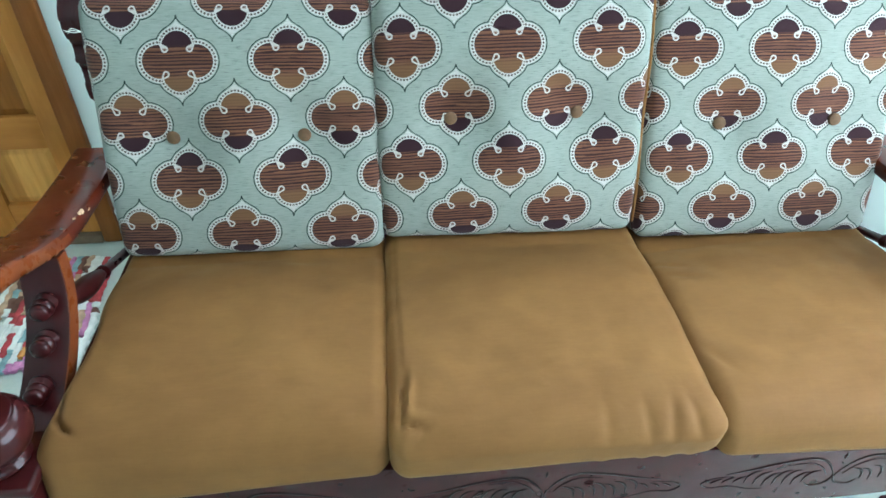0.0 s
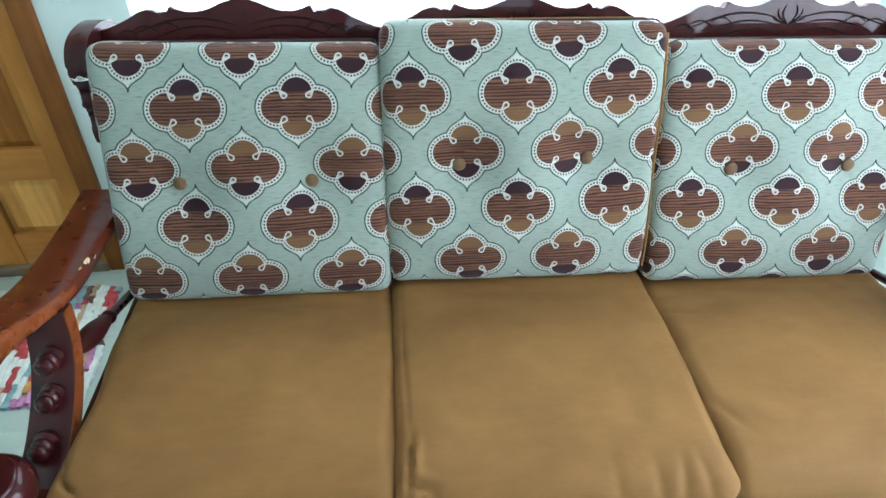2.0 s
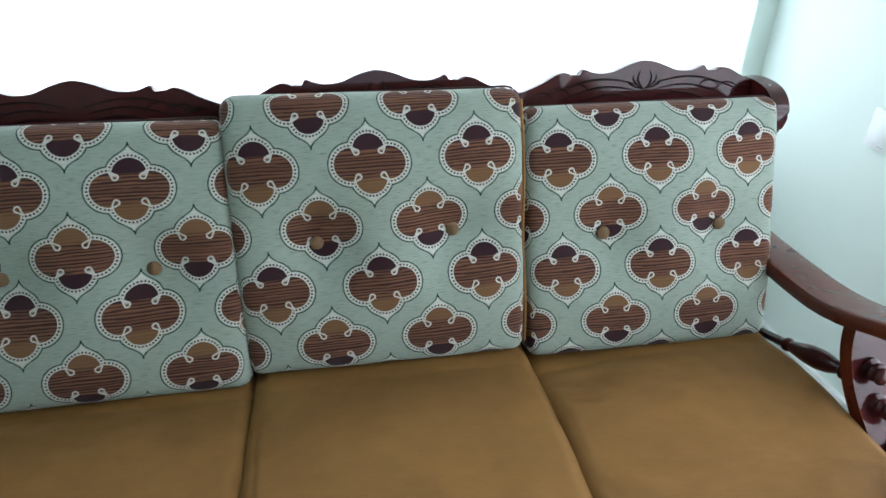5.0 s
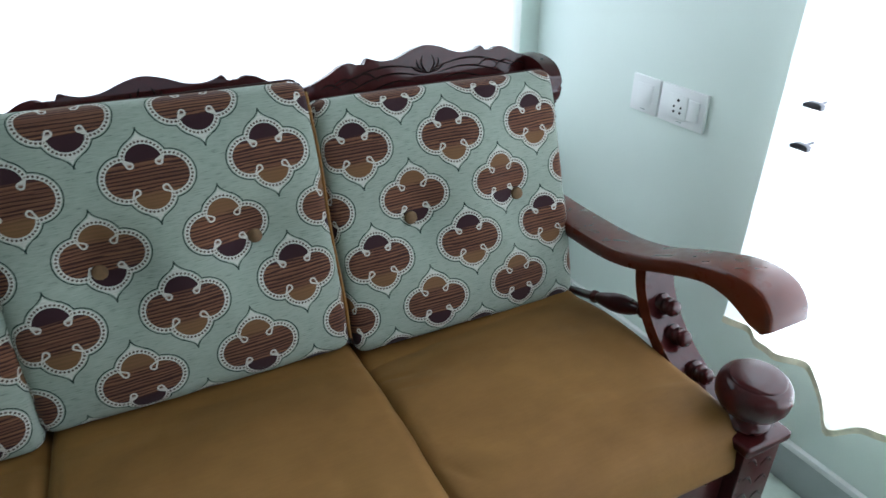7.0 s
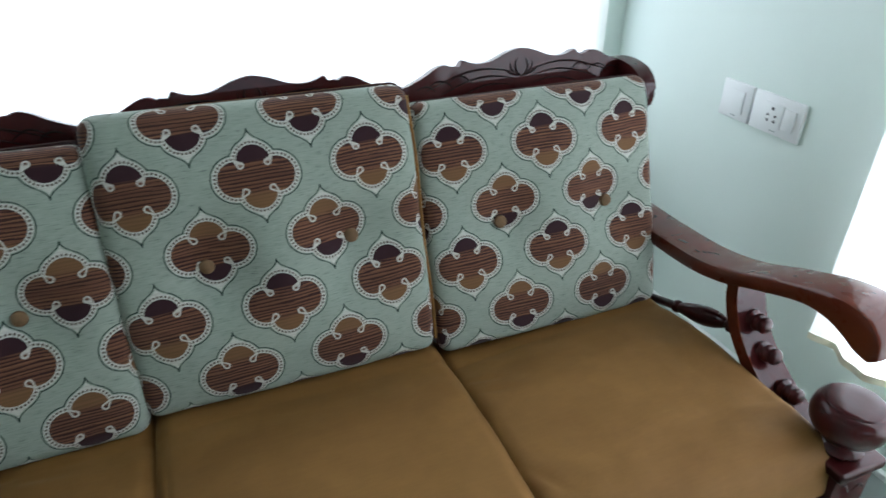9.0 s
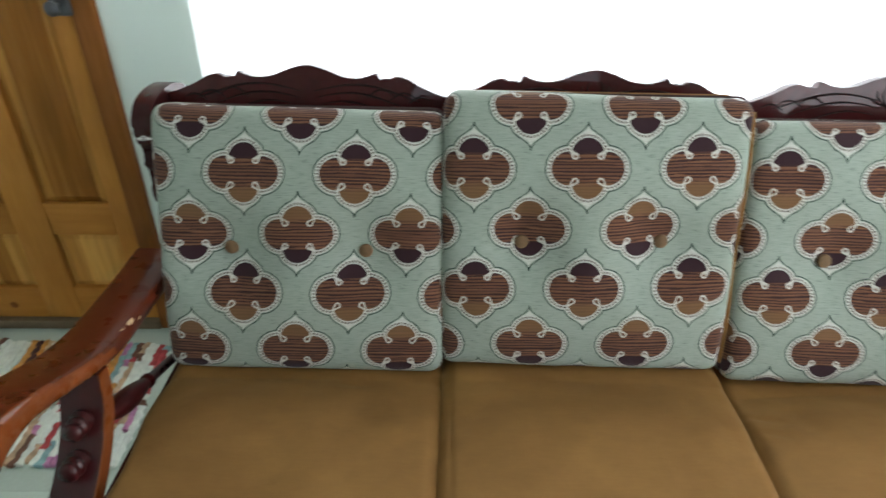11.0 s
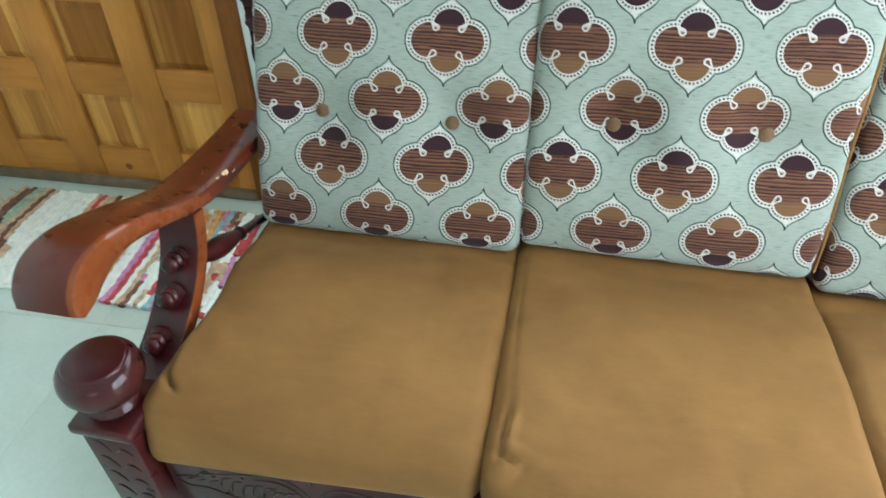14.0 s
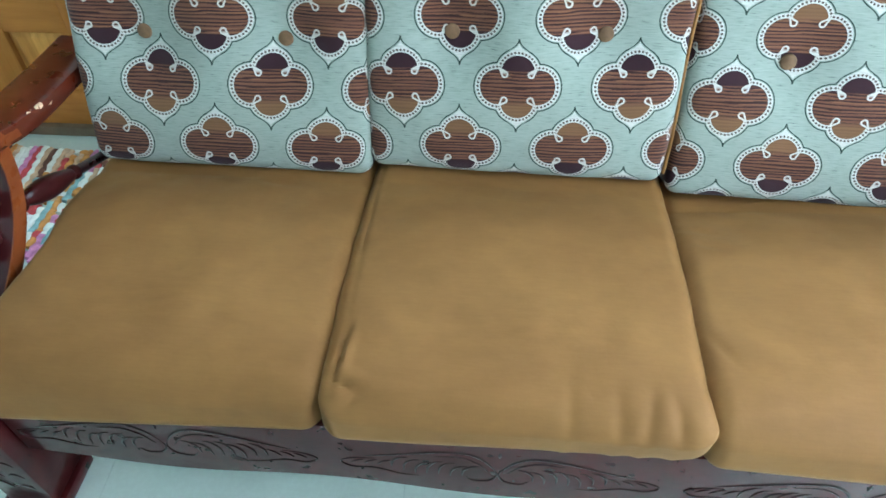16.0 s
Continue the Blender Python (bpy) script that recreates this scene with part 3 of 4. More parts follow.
# ---- switch plates ----
def switch_plate(name, label, y0, y1, z0, z1, socket):
    s = thing(name, label, "switch")
    x = WX1
    room_box("plate", x - 0.010, x - 0.0005, y0, y1, z0, z1, M_PLASTIC, s, 0.003)
    if socket:
        face = room_box("socket_face", x - 0.0135, x - 0.0102, y0 + 0.055, y1 - 0.035, z0 + 0.018, z1 - 0.018, M_PLASTIC, s, 0.0012)
        cy, cz = (y0 + 0.055 + y1 - 0.035) / 2, (z0 + z1) / 2
        for dy, dz, r in ((0, 0.016, 0.0042), (0.011, -0.001, 0.0032), (-0.011, -0.001, 0.0032), (0.010, -0.014, 0.0036), (-0.010, -0.014, 0.0036)):
            part("pin_hole", lathe([(r, 0), (r * 0.9, 0.0006)], 12), M_HOLE, face, "dark pin hole", m=pose(x - 0.0136, cy + dy, cz + dz, 0, -90, 0))
        room_box("rocker", x - 0.0150, x - 0.0102, y0 + 0.018, y0 + 0.050, z0 + 0.022, z1 - 0.022, M_PLASTIC, s, 0.002)
    else:
        rocker = room_box("rocker", x - 0.0130, x - 0.0102, y0 + 0.022, y1 - 0.022, z0 + 0.018, z1 - 0.018, M_PLASTIC, s, 0.0015)
        room_box("indicator", x - 0.0138, x - 0.0131, (y0 + y1) / 2 - 0.002, (y0 + y1) / 2 + 0.002, (z0 + z1) / 2 + 0.004, (z0 + z1) / 2 + 0.014, M_SKIRT, rocker, 0.0, "small grey indicator")
    room_box("plate_mark", x - 0.0108, x - 0.0101, (y0 + y1) / 2 - 0.008, (y0 + y1) / 2 + 0.008, z0 + 0.009, z0 + 0.011, M_SKIRT, s, 0.0, "thin grey mark")
    return s


switch_plate("power_socket", "white plastic socket plate with rocker on the wall", -0.033, 0.114, 0.736, 0.831, True)
switch_plate("switch_plate", "white plastic switch plate on the wall", 0.119, 0.216, 0.736, 0.831, False)


def curtain_hook(y, z):
    """A stub of flat bar with a chamfered top, on a pin that runs back to the wall."""
    h = thing("curtain_hook", "small slate-grey metal bracket showing at the curtain", "hook", "hooks at the curtain")
    out = [(-0.019, 0.0), (0.019, 0.0), (0.019, 0.007), (0.008, 0.013), (-0.012, 0.013), (-0.019, 0.009)]
    part("hook_plate", slab(out, 0.014, 0.0012), M_METAL, h, m=ROOM @ pose(WX1 - 0.100, y, z, 90, 0, 90))
    part("hook_stem", lathe([(0.003, 0), (0.003, 0.086)], 8), M_METAL, h, m=ROOM @ pose(WX1 - 0.088, y, z + 0.006, 0, 90, 0))


curtain_hook(-0.340, 0.899)
curtain_hook(-0.336, 0.816)

# ---- rag rug ----
def rug():
    r = thing("rag_rug", "hand-woven rag rug with brown, cream, red and orange stripes", "rug", at=(0, 0, 0))
    cols = {"white": (0.74, 0.78, 0.70), "tan": (0.52, 0.36, 0.22), "brown": (0.16, 0.075, 0.045), "dark": (0.07, 0.03, 0.028), "red": (0.45, 0.06, 0.06),
            "orange": (0.55, 0.26, 0.06), "green": (0.30, 0.42, 0.30), "pink": (0.52, 0.22, 0.38), "teal": (0.25, 0.42, 0.42)}
    mats = {}
    for k, c in cols.items():
        mats[k] = plain("rag_" + k, c, 0.9, vary=0.12 if k == "white" else 0.3, scale=45, bump_size=0.002)
    # colour at the near end / at the door end of each rag
    order = ("dark/tan dark/brown dark/brown dark/green tan/green brown/tan brown/brown brown/tan tan/white white white white white white white white white "
             "brown/tan brown/red tan red/tan tan/brown tan/white tan/white white white white orange dark orange tan white white pink red white tan brown "
             "white red tan white orange pink/white pink white red tan/brown tan white tan/red white").split()
    x0, x1, y0, y1 = -2.03, -1.12, 0.085, 0.55
    step = (x1 - x0) / len(order)
    rng = random.Random(5)
    def sway(i, s):
        return 0.016 * noise.noise(Vector((i * 0.09, s * 3.5, 4.0))) + 0.010 * math.sin(s * 4.2 + 1)

    def strip(i, k, s0, s1):
        bm = bmesh.new()
        n, ring = max(6, int(40 * (s1 - s0))), 7
        rows = []
        for j in range(n + 1):
            s = s0 + (s1 - s0) * j / n
            lump = 1 + 0.30 * math.sin(s * 75 + i * 1.7) + rng.uniform(-0.22, 0.22)
            y = y0 + (y1 - y0) * s + 0.012 * noise.noise(Vector((i * 0.5, 9.0, s * 0.2)))
            x = x0 + step * (i + 0.5) + sway(i, s) + rng.uniform(-0.002, 0.002)
            rows.append([bm.verts.new((x + step * 0.62 * lump * math.cos(2 * math.pi * q / ring), y, FLOOR + 0.0075 + 0.0068 * (0.8 + 0.2 * lump) * math.sin(2 * math.pi * q / ring))) for q in range(ring)])
        for a, b in zip(rows, rows[1:]):
            for q in range(ring):
                bm.faces.new((a[q], a[(q + 1) % ring], b[(q + 1) % ring], b[q]))
        bm.faces.new(rows[0])
        bm.faces.new(rows[-1])
        part("rag_strip", bm, mats[k], r)

    for i, k in enumerate(order):
        near, far = (k.split("/") * 2)[:2]
        split = rng.uniform(0.35, 0.65)
        mixed = i > 36
        cuts = sorted([split] + [rng.random() for _ in range(rng.choice([6, 8, 10]) if mixed else rng.choice([0, 1, 2, 2]))])
        marks = [0.0] + cuts + [1.0]
        for a, b in zip(marks, marks[1:]):
            if b - a > 0.03:
                own = near if (a + b) / 2 < split else far
                beside = order[max(0, min(len(order) - 1, i + rng.choice([-1, 1])))].split("/")[0]
                if mixed and rng.random() < 0.55:
                    own = rng.choice("white white white tan red orange pink teal brown".split())
                strip(i, beside if rng.random() < 0.12 else own, a, b)
    for i in range(9):
        a = Vector((x0 + 0.01, y0 + 0.03 + i * 0.05, FLOOR + 0.005))
        bm = bmesh.new()
        pts = smooth_line([a, a + Vector((-0.03, rng.uniform(-0.01, 0.02), 0)), a + Vector((-0.06 - rng.random() * 0.03, rng.uniform(-0.02, 0.03), 0))], 5)
        tube(bm, pts, 0.0022)
        part("loose_thread", bm, mats[rng.choice(["brown", "dark", "tan"])], r)


def tube(bm, pts, rad, ring=6):
    rows = []
    for i, p in enumerate(pts):
        d = (pts[min(i + 1, len(pts) - 1)] - pts[max(i - 1, 0)]).normalized()
        a = d.orthogonal().normalized()
        b = d.cross(a)
        rad_i = rad(i / (len(pts) - 1)) if callable(rad) else rad
        rows.append([bm.verts.new(p + a * rad_i * math.cos(2 * math.pi * q / ring) + b * rad_i * math.sin(2 * math.pi * q / ring)) for q in range(ring)])
    for a, b in zip(rows, rows[1:]):
        for q in range(ring):
            bm.faces.new((a[q], a[(q + 1) % ring], b[(q + 1) % ring], b[q]))
    bm.faces.new(rows[0][::-1])
    bm.faces.new(rows[-1])


rug()

# ---- the sofa frame ----
sofa = thing("wooden_sofa", "dark red-brown varnished three-seat wooden sofa with carved crest and posts", "sofa", at=(0, 0, FLOOR))
sofa_inv = Matrix.Translation((0, 0, -FLOOR))


def sofa_part(name, bm, mat=None, label="", smooth=True, m=None, parent=None):
    return part(name, bm, mat or M_WOOD, parent or sofa, label, smooth, sofa_inv @ (m or Matrix()) if parent is None else m)


def crest(cx, half, flower):
    """One carved hump of the top rail, standing in the slope of the back."""
    pts = [(-1, 0.888), (-0.93, 0.893), (-0.80, 0.908), (-0.70, 0.923), (-0.62, 0.926), (-0.55, 0.916), (-0.515, 0.922), (-0.49, 0.932), (-0.44, 0.927), (-0.36, 0.922), (-0.25, 0.925), (-0.12, 0.939), (0, 0.946)]
    pts = pts + [(-a, z) for a, z in pts[-2::-1]]
    line = smooth_line([(a * half, z - 0.70, 0) for a, z in pts], 4)
    out = [(-half, 0.0)] + [(p.x, p.y) for p in line] + [(half, 0.0)]
    m = pose(cx, 0.262, 0.718, 90 - 12.5, 0, 0)
    c = sofa_part("crest", slab(out[::-1], 0.024, 0.004), M_WOOD, "", True, m)
    # a groove as a thin raised ribbon, its shade put into the colour
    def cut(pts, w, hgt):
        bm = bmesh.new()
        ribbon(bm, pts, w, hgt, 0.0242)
        part("groove_shade_line", bm, M_GROOVE_SHADE, c)

    for sx in (-1, 1):
        # three long flowing lines and a few leaf curls to each side
        for a0, a1, z0, dz, w in ((0.05, 0.80, 0.196, 0.018, 0.0022), (0.07, 0.68, 0.184, 0.014, 0.0020), (0.10, 0.55, 0.171, 0.010, 0.0020)):
            cut([(sx * half * (a0 + (a1 - a0) * k / 14), z0 + dz * math.sin(math.pi * k / 14 * 1.15) - 0.010 * k / 14) for k in range(15)], w, 0.0022)
        for a0, z0, span, lift in ((0.42, 0.182, 0.20, 0.016), (0.58, 0.178, 0.20, 0.014), (0.72, 0.174, 0.16, 0.010)):
            cut([(sx * (half * a0 + half * span * k / 10), z0 + lift * math.sin(math.pi * k / 10) + 0.006 * k / 10) for k in range(11)], 0.0020, 0.0020)
    if flower:
        for a in (-62, -38, -14, 14, 38, 62):
            t0 = radians(a)
            bend = 0.010 if a > 0 else -0.010
            cut([(0.042 * k / 10 * math.sin(t0) + bend * math.sin(math.pi * k / 10), 0.186 + 0.040 * k / 10 * math.cos(t0)) for k in range(11)], 0.0022, 0.0022)


crest(-0.556, 0.281, False)
crest(0.014, 0.287, True)
crest(0.588, 0.281, True)

# long rails of the back, seat deck, and seat rails
sofa_part("back_panel", box(-0.835, 0.835, -0.012, 0.012, 0.0, 0.46, 0.004), m=pose(0, 0.155, 0.36, -14.5, 0, 0))
sofa_part("seat_deck", box(-0.82, 0.82, -0.478, 0.16, 0.318, 0.334, 0.002))
sofa_part("back_rail", box(-0.83, 0.83, 0.145, 0.185, 0.20, 0.345, 0.006))
for sx in (-1, 1):
    a, b = sorted((sx * 0.835, sx * 0.875))
    sofa_part("side_rail", box(a, b, -0.425, 0.20, 0.185, 0.345, 0.006))

# front rail: lower edge cut in a soft wave, carved leaves as raised strokes in groove-shade colour
low = [(-0.82 + 1.64 * i / 80, 0.172 + 0.010 * math.cos(i / 80 * math.pi * 6)) for i in range(81)]
rail = sofa_part("front_rail", slab([(x, z) for x, z in low] + [(0.82, 0.352), (-0.82, 0.352)], 0.028, 0.004), m=pose(0, -0.472, 0, 90, 0, 0))
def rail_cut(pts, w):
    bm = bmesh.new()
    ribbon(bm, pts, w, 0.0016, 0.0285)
    part("groove_shade_line", bm, M_GROOVE_SHADE, rail)


def rail_leaf(cx, sx):
    """Half of a carved acanthus: a swooping stem, a scroll at its root and hooked strokes below it."""
    def cut(pts, w, n=5):
        line = smooth_line([Vector((cx + sx * 0.255 * a, 0.316 - 0.100 * h, 0)) for a, h in pts], n)
        rail_cut([(p.x, p.y) for p in line], w)

    cut([(0.02, 0.58), (0.10, 0.27), (0.22, 0.10), (0.42, 0.16), (0.66, 0.34), (0.84, 0.46)], 0.0040)
    cut([(0.06, 0.66), (0.13, 0.40), (0.24, 0.24), (0.40, 0.28)], 0.0022)
    cut([(0.03, 0.52), (0.005, 0.74), (0.05, 0.95), (0.15, 1.0), (0.20, 0.88)], 0.0026)
    cut([(0.78, 0.52), (0.92, 0.56), (1.0, 0.70), (0.93, 0.86), (0.78, 0.84), (0.62, 0.98), (0.50, 1.0)], 0.0022)
    for n in range(7):
        a, h = 0.12 + 0.075 * n, 0.50 + 0.045 * math.sin(n * 1.9) - 0.012 * n
        deep = 0.46 - 0.03 * abs(n - 3)
        cut([(a, h), (a + 0.055, h + 0.04), (a + 0.095, h + deep * 0.45), (a + 0.105, h + deep)], 0.0030 - 0.0003 * (n % 3))
    for n in range(3):
        a = 0.68 + 0.085 * n
        cut([(a, 0.54 + 0.02 * n), (a + 0.05, 0.60 + 0.02 * n), (a + 0.085, 0.72)], 0.0024)


for cx in (-0.55, 0.0, 0.55):
    rail_leaf(cx, -1)
    rail_leaf(cx, 1)
    rail_cut([(cx, 0.300 + 0.003 * q) for q in range(7)], 0.0030)


def front_post(sx):
    x0, x1 = (-0.922, -0.826) if sx < 0 else (0.812, 0.908)
    p = sofa_part("front_post", box(x0, x1, -0.528, -0.432, FLOOR + 0.03, 0.392, 0.004))
    part("foot", box(x0 - 0.012, x1 + 0.012, -0.540, -0.420, FLOOR, FLOOR + 0.032, 0.006), M_WOOD, p)
    part("cap", box(x0 - 0.008, x1 + 0.008, -0.538, -0.424, 0.393, 0.416, 0.007, 3), M_WOOD, p)
    ball = lathe([(0.040, 0.414), (0.043, 0.420), (0.040, 0.428), (0.033, 0.434), (0.033, 0.440), (0.044, 0.446), (0.055, 0.455), (0.063, 0.470), (0.065, 0.485), (0.062, 0.500), (0.056, 0.510), (0.0505, 0.514), (0.0490, 0.5145), (0.0475, 0.5175), (0.0455, 0.5185), (0.020, 0.519), (0.002, 0.519)], 40)
    part("ball_finial", ball, M_WOOD, p, "glossy turned ball finial", m=pose((x0 + x1) / 2 - 0.003, -0.480, 0.005))
    # leaf carving on the post face: dark ribbons painting the grooves' shade
    for k in range(7):
        z = 0.345 - k * 0.045
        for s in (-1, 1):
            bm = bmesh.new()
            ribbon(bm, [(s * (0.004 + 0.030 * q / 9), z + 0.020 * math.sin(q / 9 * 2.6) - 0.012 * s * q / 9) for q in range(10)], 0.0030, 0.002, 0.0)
            part("groove_shade_line", bm, M_GROOVE_SHADE, p, m=pose((x0 + x1) / 2, -0.5284, 0, 90, 0, 0))


front_post(-1)
front_post(1)


def loft(rows, closed=True):
    bm = bmesh.new()
    vs = [[bm.verts.new(p) for p in r] for r in rows]
    n = len(rows[0])
    for a, b in zip(vs, vs[1:]):
        for i in range(n):
            bm.faces.new((a[i], a[(i + 1) % n], b[(i + 1) % n], b[i]))
    bm.faces.new(vs[0][::-1])
    bm.faces.new(vs[-1])
    return bm


def arm(sx):
    """Swept arm: level at the back, rising and then curling down at the front; (y, top, underside)."""
    top = smooth_line([(0.20, 0.574, 0), (0.08, 0.580, 0), (-0.08, 0.594, 0), (-0.19, 0.622, 0), (-0.30, 0.670, 0), (-0.385, 0.702, 0), (-0.435, 0.711, 0), (-0.477, 0.704, 0), (-0.503, 0.680, 0), (-0.511, 0.652, 0)], 6)
    low = smooth_line([(0.20, 0.536, 0), (0.08, 0.544, 0), (-0.08, 0.557, 0), (-0.18, 0.583, 0), (-0.27, 0.624, 0), (-0.355, 0.656, 0), (-0.405, 0.660, 0), (-0.440, 0.651, 0), (-0.466, 0.640, 0), (-0.492, 0.636, 0)], 6)
    rows = []
    for k, (a, b) in enumerate(zip(top, low)):
        s = k / (len(top) - 1)
        k0 = max(0.0, 1 - 2.2 * s)
        xi, xo = (0.830 + 0.020 * k0, 0.930 + 0.022 * k0) if sx < 0 else (0.802 + 0.026 * k0, 0.898 + 0.028 * k0)
        r = 0.011
        d = Vector((0, a.x - b.x, a.y - b.y))
        up = d.normalized() * r
        A, B = Vector((0, a.x, a.y)), Vector((0, b.x, b.y))
        sec = [(xi, B + up), (xi + r * 0.3, B + up * 0.3), (xi + r, B), (xo - r, B), (xo - r * 0.3, B + up * 0.3), (xo, B + up), (xo, A - up), (xo - r * 0.3, A - up * 0.3), (xo - r, A), (xi + r, A), (xi + r * 0.3, A - up * 0.3), (xi, A - up)]
        rows.append([(sx * x, q.y, q.z + 0.009 * (1 - s)) for x, q in sec])
    ob = sofa_part("armrest", loft(rows), M_ARM, "swept armrest with worn orange-brown varnish")
    ob.data.materials.append(M_EDGE)
    for f in ob.data.polygons:
        side = abs(f.center.x) < (0.838 if sx < 0 else 0.822) + 0.03 * max(0.0, f.center.y + 0.12)
        if side and sx < 0:
            f.material_index = 1
    if sx < 0:
        rng = random.Random(11)
        for k in range(7):
            y = -0.035 - 0.012 * k + rng.uniform(-0.004, 0.004)
            i = min(range(len(top)), key=lambda j: abs(top[j].x - y))
            z = top[i].y + 0.009 * (1 - i / (len(top) - 1)) - rng.uniform(0.0, 0.008)
            w = rng.uniform(0.003, 0.008)
            out = [(w * (1 + 0.5 * rng.random()) * math.cos(q * 0.7), 0.6 * w * (1 + 0.6 * rng.random()) * math.sin(q * 0.7)) for q in range(9)]
            part("chip", slab(out, 0.0012), M_BARE, ob, "pale bare-wood chip", m=pose(-0.8445, y, z - 0.004, 65, 0, 90))


arm(-1)
arm(1)


def arm_board(sx):
    """Bowed board under the arm with three turned knobs."""
    mid = smooth_line([(-0.195, 0.600, 0), (-0.205, 0.552, 0), (-0.228, 0.505, 0), (-0.262, 0.465, 0), (-0.305, 0.430, 0), (-0.36, 0.400, 0), (-0.432, 0.378, 0)], 6)
    rows = []
    for k, p in enumerate(mid):
        d = (mid[min(k + 1, len(mid) - 1)] - mid[max(k - 1, 0)]).normalized()
        nrm = Vector((d.y, -d.x))
        nrm = nrm if nrm.x < 0 else -nrm
        h = 0.015
        q = [(0.832, p.x + nrm.x * h, p.y + nrm.y * h), (0.832, p.x - nrm.x * h, p.y - nrm.y * h), (0.905, p.x - nrm.x * h, p.y - nrm.y * h), (0.905, p.x + nrm.x * h, p.y + nrm.y * h)]
        rows.append([(sx * a, b, c) for a, b, c in q])
    ob = sofa_part("arm_board", loft(rows), M_WOOD)
    # worn inner edge strip
    strip = []
    for k, p in enumerate(mid):
        d = (mid[min(k + 1, len(mid) - 1)] - mid[max(k - 1, 0)]).normalized()
        nrm = Vector((d.y, -d.x))
        nrm = nrm if nrm.x < 0 else -nrm
        h = 0.0148
        q = [(0.8295, p.x + nrm.x * h, p.y + nrm.y * h), (0.8295, p.x - nrm.x * h, p.y - nrm.y * h), (0.8318, p.x - nrm.x * h, p.y - nrm.y * h), (0.8318, p.x + nrm.x * h, p.y + nrm.y * h)]
        strip.append([(sx * a, b, c) for a, b, c in q])
    part("worn_edge", loft(strip), M_EDGE if sx < 0 else M_ARM, ob, "orange-brown worn edge" if sx < 0 else "")
    for y, z, ang in ((-0.220, 0.520, 8), (-0.262, 0.468, 14), (-0.330, 0.426, 10)):
        kn = lathe([(0.012, 0), (0.013, 0.004), (0.018, 0.008), (0.019, 0.013), (0.015, 0.017), (0.013, 0.019), (0.016, 0.022), (0.017, 0.027), (0.015, 0.031), (0.013, 0.033), (0.015, 0.036), (0.0155, 0.041), (0.013, 0.045), (0.008, 0.047), (0.001, 0.0475)], 24)
        part("turned_knob", kn, M_WOOD, ob, "glossy turned knob", m=pose(sx * 0.868, y, z, 90 - ang, 0, 0) @ Matrix.Scale(1.12, 4))
    sp = lathe([(0.010, 0), (0.016, 0.006), (0.017, 0.014), (0.012, 0.020), (0.009, 0.024), (0.013, 0.034), (0.019, 0.055), (0.022, 0.080), (0.021, 0.110), (0.015, 0.150), (0.011, 0.165), (0.015, 0.172), (0.015, 0.180), (0.010, 0.186), (0.010, 0.37)], 24)
    sofa_part("spindle", sp, M_WOOD, "turned spindle", m=pose(sx * 0.862, -0.205, 0.484, -110, 0, 0))


arm_board(-1)
arm_board(1)


def back_post(sx):
    """Side of the back: a raked post down to a leg, and a scrolled ear at the top."""
    front = [(0.20, FLOOR), (0.175, 0.20), (0.13, 0.45), (0.155, 0.60), (0.19, 0.74), (0.215, 0.83)]
    back = [(0.300, 0.83), (0.285, 0.80), (0.255, 0.68), (0.215, 0.50), (0.225, 0.20), (0.255, FLOOR)]
    out = [(p.x, p.y) for p in smooth_line([(a, b, 0) for a, b in front], 5)] + [(p.x, p.y) for p in smooth_line([(a, b, 0) for a, b in back], 4)]
    ear_f = [(0.245, 0.690), (0.212, 0.686), (0.197, 0.710), (0.198, 0.740), (0.210, 0.760), (0.196, 0.778), (0.193, 0.797), (0.206, 0.811), (0.190, 0.832), (0.181, 0.867), (0.192, 0.893), (0.218, 0.911), (0.26, 0.918), (0.31, 0.915), (0.35, 0.903), (0.385, 0.880)]
    ear_b = [(0.392, 0.862), (0.375, 0.852), (0.34, 0.868), (0.315, 0.862), (0.29, 0.80), (0.265, 0.72)]
    ear = [(p.x, p.y) for p in smooth_line([(a, b, 0) for a, b in ear_f], 5)] + [(p.x, p.y) for p in smooth_line([(a, b, 0) for a, b in ear_b], 4)]

    def upright(x):
        return Matrix(((0, 0, 1, x), (1, 0, 0, 0), (0, 1, 0, 0), (0, 0, 0, 1)))

    post = sofa_part("back_post", slab(out, 0.040, 0.005), M_WOOD, "", True, upright(0.808 if sx > 0 else -0.848))
    part("ear_scroll", slab(ear, 0.040, 0.006), M_WOOD, post, "scrolled ear at the top of the post", m=Matrix.Translation((0, 0, 0.0300 if sx > 0 else -0.0300)))


back_post(-1)
back_post(1)


# ---- cushions ----
def button(parent, x, y, z, tilt):
    b = lathe([(0.0135, -0.004), (0.0140, 0.0), (0.0125, 0.0045), (0.008, 0.007), (0.001, 0.008)], 20)
    part("button", b, M_BUTTON, parent, "mustard covered button", m=pose(x, y, z, 90 - tilt, 0, 0))


